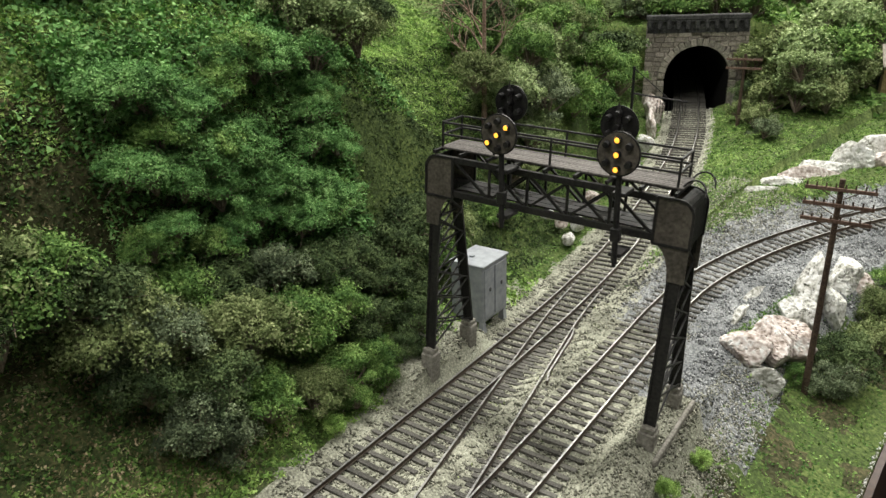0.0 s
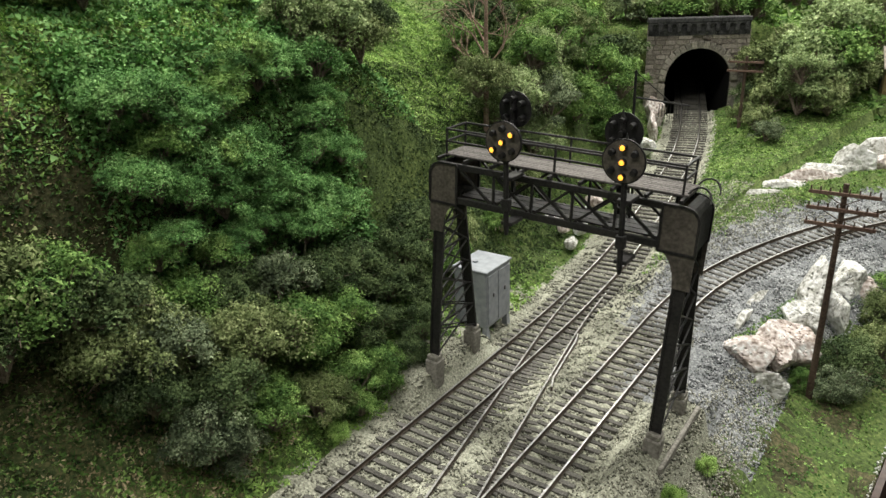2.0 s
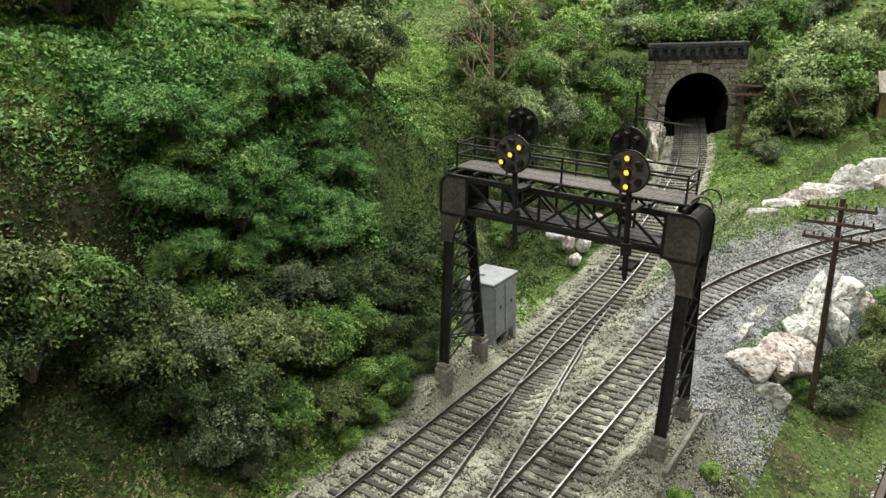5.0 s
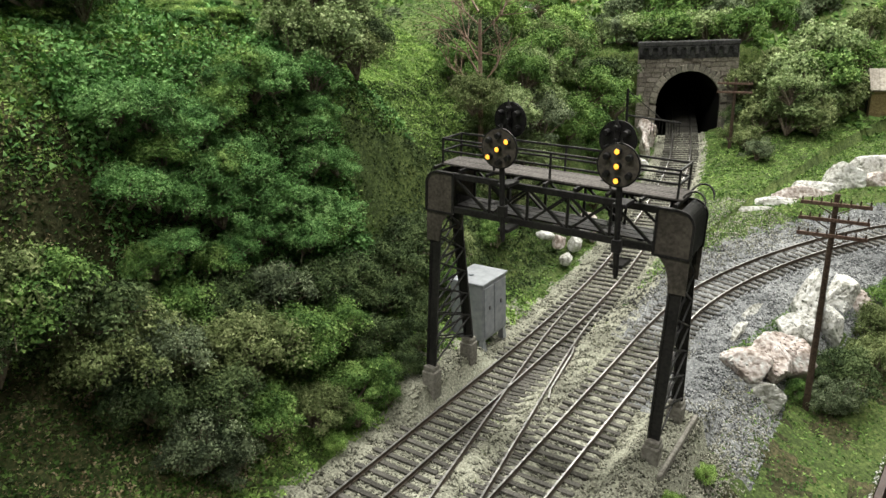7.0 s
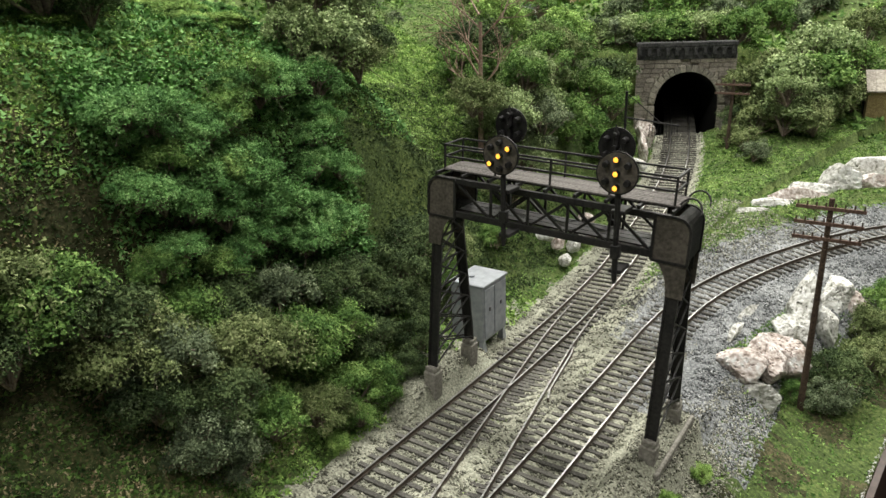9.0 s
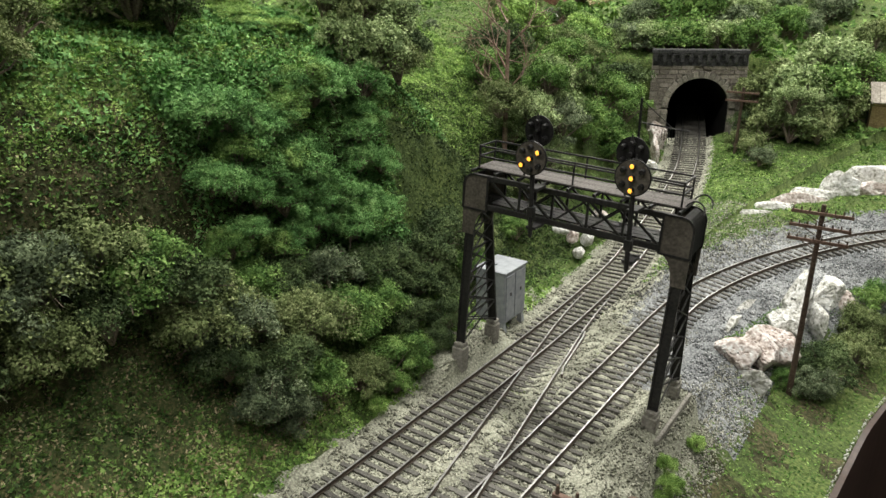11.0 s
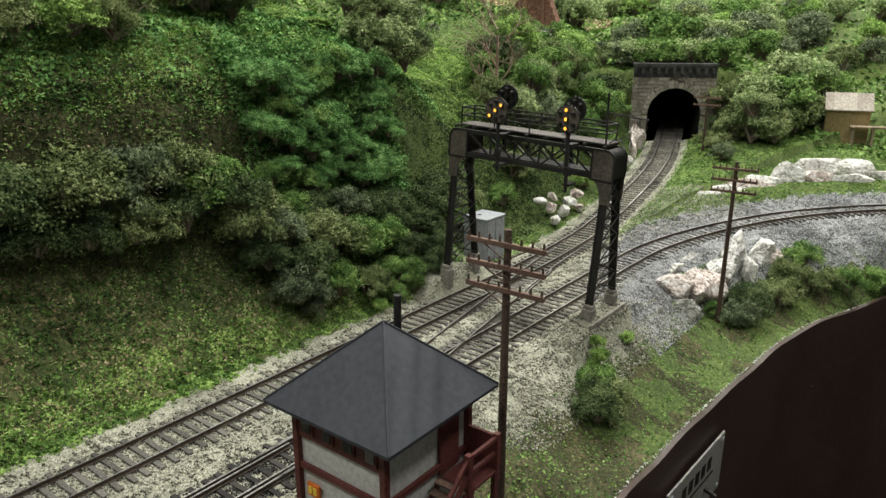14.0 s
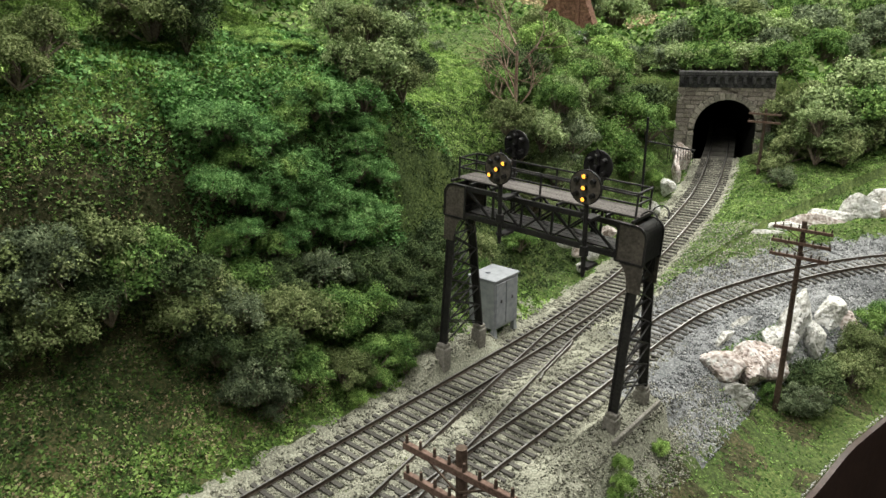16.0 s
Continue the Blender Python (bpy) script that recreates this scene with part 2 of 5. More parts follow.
M_SIGN = material("orange_sign_face", (0.55, 0.13, 0.02), (0.75, 0.20, 0.03), 0.5, 0.002, 0.0)
M_SIGNTXT = material("yellow_sign_mark", (0.75, 0.55, 0.06), (0.85, 0.65, 0.10), 0.5, 0.002, 0.0)
M_BOXGREY = material("dull_grey_enamel", (0.11, 0.11, 0.115), (0.19, 0.19, 0.195), 0.55, 0.002, 0.1, big=0.01)
M_BLACK = material("black_iron", (0.008, 0.008, 0.009), (0.028, 0.027, 0.027), 0.5, 0.0015, 0.2)
M_WALL = material("room_wall_paint", (0.62, 0.63, 0.62), (0.70, 0.71, 0.70), 0.9, 0.02, 0.05, big=0.4)
M_CARPET = material("dark_floor", (0.018, 0.014, 0.012), (0.035, 0.028, 0.024), 0.9, 0.01, 0.2, big=0.3)
M_AMBER = glow("amber_lamp", (1.0, 0.46, 0.05), 1.7)


def leaves(name, low, mid, high):
    low, mid, high = ([min(1, v * g) for v, g in zip(c, (1.55, 1.62, 1.72))] for c in (low, mid, high))
    m = material(name, low, high, 0.85, 0.006, 0.0, big=0.022, by="island", spread=0.22, tint=mid, spec=0.15)
    return m


F = {
    "bright": leaves("bright_green_foam", (0.060, 0.102, 0.022), (0.155, 0.245, 0.056), (0.29, 0.38, 0.115)),
    "green": leaves("mid_green_foam", (0.034, 0.070, 0.017), (0.090, 0.155, 0.037), (0.185, 0.265, 0.076)),
    "emerald": leaves("blue_green_foam", (0.042, 0.095, 0.028), (0.100, 0.200, 0.056), (0.20, 0.325, 0.115)),
    "olive": leaves("olive_foam", (0.048, 0.062, 0.022), (0.105, 0.130, 0.046), (0.205, 0.228, 0.100)),
    "dark": leaves("dark_green_foam", (0.016, 0.026, 0.010), (0.042, 0.063, 0.022), (0.100, 0.130, 0.052)),
    "grey": leaves("grey_green_foam", (0.036, 0.048, 0.026), (0.092, 0.114, 0.058), (0.19, 0.220, 0.125)),
    "pale": leaves("pale_green_foam", (0.070, 0.098, 0.038), (0.175, 0.225, 0.088), (0.32, 0.365, 0.18)),
    "straw": leaves("straw_foam", (0.11, 0.085, 0.042), (0.235, 0.185, 0.105), (0.40, 0.32, 0.20)),
}

# ---------------------------------------------------------------- building helpers


def mesh_of(name, verts, faces, mat, smooth=False):
    me = bpy.data.meshes.new(name)
    me.from_pydata([tuple(map(float, v)) for v in verts], [], [tuple(map(int, f)) for f in faces])
    me.materials.append(mat)
    if smooth:
        me.shade_smooth()
    return me


def part(name, bm, mat, parent, label=""):
    """Link a bmesh (or a mesh) as one object under a thing or a part; also for top-level things, with no parent."""
    if isinstance(bm, bmesh.types.BMesh):
        me = bpy.data.meshes.new(name)
        bmesh.ops.recalc_face_normals(bm, faces=bm.faces)
        bm.to_mesh(me)
        bm.free()
        me.materials.append(mat)
    else:
        me = bm
    ob = new(name, me)
    if parent:
        ob.parent = parent
    if label:
        ob["label"] = label
    return ob


def thing(name, label, category, at=(0, 0, 0), group="", kind=""):
    e = new(name)
    e.empty_display_size = 0.01
    e.location = at
    return tagged(e, label, category, group, kind)


def box(bm, x0, x1, y0, y1, z0, z1, bevel=0.0, turn=None):
    r = bmesh.ops.create_cube(bm, size=1)
    vs = r["verts"]
    m = Matrix.Translation(((x0 + x1) / 2, (y0 + y1) / 2, (z0 + z1) / 2)) @ Matrix.Diagonal((x1 - x0, y1 - y0, z1 - z0, 1))
    bmesh.ops.transform(bm, matrix=m, verts=vs)
    if bevel:
        es = list({e for v in vs for e in v.link_edges})
        out = bmesh.ops.bevel(bm, geom=es, offset=bevel, segments=1, affect="EDGES")
        vs = list({v for f in out["faces"] for v in f.verts} | {v for v in vs if v.is_valid})
    if turn:
        bmesh.ops.transform(bm, matrix=turn, verts=[v for v in vs if v.is_valid])
    return bm


def boxm(*a, **k):
    return box(bmesh.new(), *a, **k)


def bar(bm, a, b, r, sides=4, r2=None):
    """A straight bar from a to b."""
    a, b = Vector(a), Vector(b)
    q = (b - a).to_track_quat("Z", "Y").to_matrix().to_4x4()
    m = Matrix.Translation((a + b) / 2) @ q @ Matrix.Rotation(radians(180 / sides), 4, "Z")
    bmesh.ops.create_cone(bm, cap_ends=True, segments=sides, radius1=r, radius2=r if r2 is None else r2, depth=(b - a).length, matrix=m)
    return bm


def barm(a, b, r, sides=4, r2=None):
    return bar(bmesh.new(), a, b, r, sides, r2)


def flake_mesh(name, p, nrm, size, mat, rng):
    """Many small folded leaves at the points p, turned roughly along nrm."""
    c = len(p)
    t = rng.normal(size=(c, 3))
    nn = nrm + 0.55 * rng.normal(size=(c, 3))
    nn /= np.linalg.norm(nn, axis=1)[:, None] + 1e-9
    u = np.cross(nn, t)
    u /= np.linalg.norm(u, axis=1)[:, None] + 1e-9
    v = np.cross(nn, u)
    s = size[:, None]
    w = 0.45 + 0.4 * rng.random((c, 1))
    k1, k2 = 0.5 * rng.normal(size=(c, 1)), 0.5 + 0.6 * rng.random((c, 1))
    tri = np.stack([p - u * s * k2, p + u * s * 0.9 + nn * s * 0.3 * k1, p + v * s * (0.6 + w) + u * s * k1 + nn * s * 0.4], 1).reshape(-1, 3)
    me = bpy.data.meshes.new(name)
    me.vertices.add(3 * c)
    me.vertices.foreach_set("co", tri.astype(np.float32).ravel())
    me.loops.add(3 * c)
    me.loops.foreach_set("vertex_index", np.arange(3 * c, dtype=np.int32))
    me.polygons.add(c)
    me.polygons.foreach_set("loop_start", np.arange(0, 3 * c, 3, dtype=np.int32))
    me.update(calc_edges=True)
    me.materials.append(mat)
    return me


def stone_mesh(name, p, size, mat, rng):
    """Loose angular stones: turned, uneven four-sided chips."""
    c = len(p)
    base = np.array([(1, 0, -0.4), (-0.6, 0.9, -0.4), (-0.6, -0.9, -0.4), (0, 0, 0.9)], float)
    a = rng.random(c) * 6.283
    r = np.stack([np.stack([np.cos(a), -np.sin(a), 0 * a], 1), np.stack([np.sin(a), np.cos(a), 0 * a], 1), np.stack([0 * a, 0 * a, 0 * a + 1], 1)], 1)
    v = base[None] * (0.7 + 0.6 * rng.random((c, 4, 1))) + 0.25 * rng.normal(size=(c, 4, 3))
    v = np.einsum("cij,ckj->cki", r, v)
    v = v * size[:, None, None] + p[:, None]
    tri = np.array([(0, 1, 3), (1, 2, 3), (2, 0, 3), (0, 2, 1)])
    f = (tri[None] + 4 * np.arange(c)[:, None, None]).reshape(-1)
    me = bpy.data.meshes.new(name)
    me.vertices.add(4 * c)
    me.vertices.foreach_set("co", v.astype(np.float32).ravel())
    me.loops.add(12 * c)
    me.loops.foreach_set("vertex_index", f.astype(np.int32))
    me.polygons.add(4 * c)
    me.polygons.foreach_set("loop_start", np.arange(0, 12 * c, 3, dtype=np.int32))
    me.update(calc_edges=True)
    me.materials.append(mat)
    return me




# ---------------------------------------------------------------- the ground of the layout
GX = np.concatenate([np.arange(-1.25, -0.46, 0.014), np.arange(-0.46, 0.13, 0.0029), np.arange(0.13, 1.7, 0.02)])
GY = np.concatenate([np.arange(-0.36, 0.0, 0.006), np.arange(0.0, 0.86, 0.003), np.arange(0.86, 2.45, 0.016)])


def build_ground():
    gx, gy = np.meshgrid(GX, GY)
    gx = np.minimum(gx, edge_x(gy))
    gz = ground(gx, gy)
    rng = np.random.default_rng(3)
    gz = gz + 0.0005 * rng.normal(size=gz.shape) * (np.abs(left_x(gy) - gx) > 0.018)
    ny, nx = gx.shape
    idx = np.arange(nx * ny).reshape(ny, nx)
    a, b, c, d = idx[:-1, :-1], idx[:-1, 1:], idx[1:, 1:], idx[1:, :-1]
    cx, cy = (gx[:-1, :-1] + gx[1:, 1:]) / 2, (gy[:-1, :-1] + gy[1:, 1:]) / 2
    wide = (gx[:-1, 1:] - gx[:-1, :-1] > 1e-6) | (gx[1:, 1:] - gx[1:, :-1] > 1e-6)
    bb = (cx - PORTAL[0]) * PN[0] + (cy - PORTAL[1]) * PN[1]
    uu = (cx - PORTAL[0]) * PU[0] + (cy - PORTAL[1]) * PU[1]
    bore = (np.abs(uu - 0.045) < 0.034) & (bb > -0.001) & (bb < 0.022)
    keep = wide & ~bore
    faces = np.stack([a, b, c, d], -1)[keep]
    jit = 0.006 * fbm(cx, cy, 0.03, 3)
    dl, dr = left_x(cy) - cx, right_d(cx, cy)
    kind = np.zeros(cx.shape, int)
    kind[(dl > 0) & (dl + jit > 0.060) & (dl + jit < 0.104) & (cy < 0.34)] = 1
    kind[(dl > 0) & (dl + jit < 0.075) & (cy < 0.24 + 2 * jit)] = 2
    kind[(dl < 0.026 + jit * 0.6) & (dr < 0.026 + jit) & ((dl > -0.022) | (dr > -0.022) | (cy < 0.5))] = 3
    kind[(dr > 0) & (dr + jit < 0.052) & (cy < 0.6)] = 3
    kind[(np.abs(dr) < 0.034 + jit) & (cy > 0.42) & (dl < -0.03)] = 4
    kind[(dr > 0) & (dr < 0.060 + jit) & (cy > 0.36) & (dl < -0.03)] = 4
    kind[(kind == 0) & (dr > 0.03) & (cy < 0.75) & ((cy < 0.27 + 4 * jit) | (fbm(cx, cy, 0.05, 6) > 0.1))] = 1
    kind[(dl > 0) & (dl + jit < 0.036) & (cy > 0.30) & (cy < 0.43)] = 3
    kind[(kind == 3) & (cy > 0.86)] = 0          # wooded hill over the tunnel
    me = mesh_of("ground", np.stack([gx, gy, gz], -1).reshape(-1, 3), faces, M_EARTH, True)
    for m in (M_BANK, M_FIELD, M_BALLAST, M_GREY):
        me.materials.append(m)
    me.polygons.foreach_set("material_index", kind[keep].astype(np.int32))
    return tagged(new("ground", me), "scenic ground of turf, soil and gravel on a model railway", "ground", kind="structure")


build_ground()


def build_fascia():
    ys = np.concatenate([np.arange(-0.36, 0.95, 0.012), [1.2, 2.4]])
    xs, zs = edge_x(ys), edge_z(ys)
    xs = np.convolve(np.pad(xs, 2, "edge"), np.ones(5) / 5, "valid")
    top = zs + 0.0016 + 0.0007 * np.sin(ys * 90)
    vs, fs = [], []
    for x, y, z in zip(xs, ys, top):
        vs += [(x + 0.0003, y, z), (x + 0.0030, y, z), (x + 0.0030, y, -0.55), (x + 0.0003, y, -0.55)]
    for i in range(len(ys) - 1):
        for j in range(4):
            fs.append((4 * i + j, 4 * i + (j + 1) % 4, 4 * i + 4 + (j + 1) % 4, 4 * i + 4 + j))
    tagged(new("fascia", mesh_of("fascia", vs, fs, M_FASCIA)), "dark brown curved hardboard edge of the layout", "fascia", kind="structure")
    # pale plaster line along the top edge
    rng = np.random.default_rng(8)
    yy = rng.random(900) * 0.62 + 0.08
    p = np.stack([edge_x(yy) - 0.0015 * rng.random(900), yy, edge_z(yy) + 0.001], 1)
    tagged(new("plaster_crumbs", stone_mesh("plaster_crumbs", p, 0.0002 + 0.0004 * rng.random(900), M_ROCK, rng)), "pale plaster crumbs along the layout edge", "plaster", kind="stuff")


build_fascia()


def room():
    for name, b, m, lab in (
            ("floor", (-2.5, 3.0, -2.5, 3.5, -1.12, -1.10), M_CARPET, "dark floor of the layout room"),
            ("ceiling", (-2.5, 3.0, -2.5, 3.5, 1.30, 1.32), M_WALL, "pale ceiling of the layout room"),
            ("wall_north", (-2.5, 3.0, 3.5, 3.52, -1.10, 1.30), M_WALL, "plain grey-blue room wall"),
            ("wall_south", (-2.5, 3.0, -2.52, -2.5, -1.10, 1.30), M_WALL, "plain grey-blue room wall"),
            ("wall_west", (-2.52, -2.5, -2.5, 3.5, -1.10, 1.30), M_WALL, "plain grey-blue room wall"),
            ("wall_east", (3.0, 3.02, -2.5, 3.5, -1.10, 1.30), M_WALL, "plain grey-blue room wall")):
        tagged(part(name, boxm(*b), m, None), lab, name.split("_")[0], kind="structure")


room()

# ---------------------------------------------------------------- railway lines
GAUGE = 0.00825


def sweep(pts, profile):
    """A closed profile (across, up) along a line of points."""
    vs, fs, n = [], [], len(profile)
    for i, (x, y, z) in enumerate(pts):
        a, b = pts[max(i - 1, 0)], pts[min(i + 1, len(pts) - 1)]
        hx, hy = b[0] - a[0], b[1] - a[1]
        q = math.hypot(hx, hy)
        for o, up in profile:
            vs.append((x + o * hy / q, y - o * hx / q, z + up))
        if i:
            for j in range(n):
                fs.append((n * (i - 1) + j, n * (i - 1) + (j + 1) % n, n * i + (j + 1) % n, n * i + j))
    fs += [tuple(range(n)), tuple(n * (len(pts) - 1) + j for j in reversed(range(n)))]
    return vs, fs


def offset(pts, o):
    out = []
    for i, (x, y, z) in enumerate(pts):
        a, b = pts[max(i - 1, 0)], pts[min(i + 1, len(pts) - 1)]
        hx, hy = b[0] - a[0], b[1] - a[1]
        q = math.hypot(hx, hy)
        out.append((x + o * hy / q, y - o * hx / q, z))
    return out


RAIL = [(-0.0006, -0.0021), (0.0006, -0.0021), (0.0006, -0.0018), (0.0003, -0.0016), (0.0003, -0.0008), (0.00042, -0.0006), (0.00042, -0.00012),
        (-0.00042, -0.00012), (-0.00042, -0.0006), (-0.0003, -0.0008), (-0.0003, -0.0016), (-0.0006, -0.0018)]
HEAD = [(-0.00042, -0.00012), (0.00042, -0.00012), (0.00036, 0.0), (-0.00036, 0.0)]


def rail(pts, o, parent):
    p = offset(pts, o)
    r = part("rail", mesh_of("rail", *sweep(p, RAIL), M_RAIL), None, parent)
    part("rail_head", mesh_of("rail_head", *sweep(p, HEAD), M_RAILTOP), None, r, "worn bright top of the rail")


def tie_mesh(length):
    bm = boxm(-length / 2, length / 2, -0.00108, 0.00108, -0.0018, 0, bevel=0.00015)
    me = bpy.data.meshes.new("tie")
    bm.to_mesh(me)
    bm.free()
    me.materials.append(M_TIE)
    return me


TIE, SHORT = tie_mesh(0.030), tie_mesh(0.026)
TIE_DARK = tie_mesh(0.030)
TIE_DARK.materials[0] = M_TIEDARK
rng_tie = random.Random(4)


def lay_ties(pts, parent, mesh, step=0.0056, drop=0.0):
    run = 0.0
    for a, b in zip(pts, pts[1:]):
        n = math.hypot(b[0] - a[0], b[1] - a[1])
        while run < n:
            f = run / n
            t = new("tie", mesh)
            t.parent = parent
            t.location = (a[0] + (b[0] - a[0]) * f + rng_tie.uniform(-0.0005, 0.0005), a[1] + (b[1] - a[1]) * f, a[2] + (b[2] - a[2]) * f - 0.0021 - drop)
            t.rotation_euler = (0, 0, math.atan2(b[1] - a[1], b[0] - a[0]) - math.pi / 2 + rng_tie.uniform(-0.03, 0.03))
            run += step * rng_tie.uniform(0.93, 1.07)
        run -= n


LINE_L = [(float(left_x(y)), float(y), float(left_z(y))) for y in np.arange(-0.30, 0.985, 0.012)]
LINE_R = []
for s_ in np.arange(0.10, 1.26, 0.012):
    x_, y_ = right_point(s_)
    LINE_R.append((float(x_), float(y_), float(right_z(y_))))


def cross_x(y):
    s = np.interp(y, [-1, 0.167, 0.4375, 2], [-0.098, -0.098, -0.1458, -0.1458])
    return s


LINE_X = [(float(sum(cross_x(y + o) for o in np.linspace(-0.05, 0.05, 11)) / 11), float(y), 0.0) for y in np.arange(0.125, 0.481, 0.012)]


def track(line, label, ties=True):
    t = thing("railway_track", label, "railway track", line[0])
    local = [(x - line[0][0], y - line[0][1], z - line[0][2]) for x, y, z in line]
    for o in (-GAUGE, GAUGE):
        rail(local, o, t)
    return t, local


t_, l_ = track(LINE_L, "straight model railway track on weathered ties, bending into the tunnel")
lay_ties(l_, t_, TIE)
t_, l_ = track(LINE_R, "model railway track on weathered ties, curving past the rocks")
lay_ties(l_[:39], t_, TIE_DARK)      # oil-soaked by the tower
lay_ties(l_[38:], t_, TIE)
t_, l_ = track(LINE_X, "slanting crossover track joining the two lines with frogs")
lay_ties(l_[5:24], t_, SHORT, drop=0.0003)
gr = [(-0.1178 - LINE_X[0][0], 0.345 - LINE_X[0][1], 0), (-0.1205 - LINE_X[0][0], 0.352 - LINE_X[0][1], 0), (-0.1268 - LINE_X[0][0], 0.389 - LINE_X[0][1], 0), (-0.129 - LINE_X[0][0], 0.396 - LINE_X[0][1], 0)]
rail([(x - 0.0, y, z) for x, y, z in gr], 0.0, t_)
for o_ in (-GAUGE + 0.0022, GAUGE - 0.0022):
    rail([(-0.098 - LINE_X[0][0], y - LINE_X[0][1], 0) for y in (-0.06, 0.04, 0.142)], o_, t_)

# ---------------------------------------------------------------- signal bridge
BX0, BX1 = -0.1602, -0.0678          # column middles
YF, YB = 0.3215, 0.3372              # truss planes
Y0, Y1 = 0.3190, 0.3500              # column feet
ZB, ZT = 0.0842, 0.0992


def signal_bridge():
    b = thing("signal_bridge", "black steel lattice signal bridge standing over two tracks", "signal bridge", (-0.1132, 0.332, 0))
    b.rotation_euler = (0, radians(2.9), radians(1.7))      # it leans a little and stands askew
    o = Vector((-0.1125, 0.332, 0))

    def P(name, bm, mat, parent=b, label=""):
        bmesh.ops.translate(bm, verts=bm.verts, vec=-o)
        return part(name, bm, mat, parent, label)

    for x, s in ((BX0, -1), (BX1 + 0.0030, 1)):
        for y0, y1 in ((Y0, YF + 0.001), (Y1, YB - 0.001)):
            bm = bmesh.new()
            for dx in (-0.0017, 0.0017):
                bar(bm, (x + dx, y0, 0.0145), (x + dx, y1, ZB + 0.002), 0.00075)
            for dy in (-0.0008, 0.0008):
                bar(bm, (x - 0.0018, y0 + dy, 0.0145), (x - 0.0018, y1 + dy, ZB), 0.0004)
            vs = [(x + dx, y + e, z) for z, y in ((0.0145, y0), (ZB, y1)) for dx, e in ((-0.0016, -0.0004), (0.0016, -0.0004), (0.0016, 0.0004), (-0.0016, 0.0004))]
            q = [bm.verts.new(v) for v in vs]
            for i in range(4):
                bm.faces.new((q[i], q[(i + 1) % 4], q[4 + (i + 1) % 4], q[4 + i]))
            P("column", bm, M_STEEL)
            P("column_foot", box(boxm(x - 0.0031, x + 0.0031, y0 - 0.0031, y0 + 0.0031, -0.010, 0.0125, bevel=0.0005), x - 0.0026, x + 0.0026, y0 - 0.0026, y0 + 0.0026, 0.0125, 0.0148, bevel=0.0004), M_CONC, b, "aged concrete footing under a column")
        n = 6
        for i in range(n):
            f0, f1 = i / n, (i + 1) / n
            z0, z1 = 0.016 + f0 * (ZB - 0.016), 0.016 + f1 * (ZB - 0.016)
            rear, top = Y1, YB - 0.001
            ya0, yb0 = Y0 + (YF + 0.001 - Y0) * f0, rear + (top - rear) * f0
            ya1, yb1 = Y0 + (YF + 0.001 - Y0) * f1, rear + (top - rear) * f1
            for dx in (-0.0018, 0.0018):
                P("lattice_bar", barm((x + dx, ya0, z0), (x + dx, yb1, z1), 0.00042), M_STEEL)
                P("lattice_bar", barm((x + dx, yb0, z0), (x + dx, ya1, z1), 0.00042), M_STEEL)
            P("lattice_bar", barm((x, ya1, z1), (x, yb1, z1), 0.0005), M_STEEL)
        # gusset plates with a rounded outer shoulder, front and back
        inner, outer = x - s * 0.0085, x + s * 0.0036
        for y in (YF - 0.0009, YB + 0.0004):
            ring = [(inner, ZB - 0.001), (outer, ZB - 0.001)]
            ring += [(outer - s * 0.005 * (1 - math.cos(a)), ZT - 0.005 + 0.005 * math.sin(a)) for a in np.linspace(0, math.pi / 2, 7)]
            ring += [(inner, ZT)]
            bm = bmesh.new()
            f = bm.faces.new([bm.verts.new((px, y, pz)) for px, pz in ring])
            e = bmesh.ops.extrude_face_region(bm, geom=[f])
            bmesh.ops.translate(bm, verts=[v for v in e["geom"] if isinstance(v, bmesh.types.BMVert)], vec=(0, 0.0006, 0))
            P("gusset_plate", bm, M_RUST, b, "brown weathered gusset plate")
            bm = bmesh.new()
            for (ax, az), (cx, cz) in zip(ring, ring[1:] + ring[:1]):
                bar(bm, (ax, y - 0.0001, az), (cx, y - 0.0001, cz), 0.0006)
            P("plate_rim", bm, M_STEEL)
            bm = bmesh.new()                      # curved knee plate under the gusset
            knee = [(inner + s * 0.0063 * math.sin(f * math.pi / 2), ZB - 0.001 - 0.0125 * (1 - math.cos(f * math.pi / 2))) for f in np.linspace(0, 1, 8)] + [(outer, ZB - 0.0135), (outer, ZB - 0.001)]
            f = bm.faces.new([bm.verts.new((px, y, pz)) for px, pz in knee])
            e = bmesh.ops.extrude_face_region(bm, geom=[f])
            bmesh.ops.translate(bm, verts=[v for v in e["geom"] if isinstance(v, bmesh.types.BMVert)], vec=(0, 0.0005, 0))
            P("knee_brace", bm, M_RUST)
        bm = bmesh.new()
        arc = [(outer, ZB)] + [(outer - s * 0.005 * (1 - math.cos(a)), ZT - 0.005 + 0.005 * math.sin(a)) for a in np.linspace(0, math.pi / 2, 7)]
        q = [[bm.verts.new((px, y, pz)) for y in (YF, YB)] for px, pz in arc]
        for (a0, a1), (c0, c1) in zip(q, q[1:]):
            bm.faces.new((a0, a1, c1, c0))
        e = bmesh.ops.solidify(bm, geom=bm.faces[:], thickness=0.0004)
        P("end_plate", bm, M_STEEL)
    # truss: chords, posts, crossed diagonals in both planes
    xi0, xi1 = BX0 + 0.0085, BX1 - 0.0055
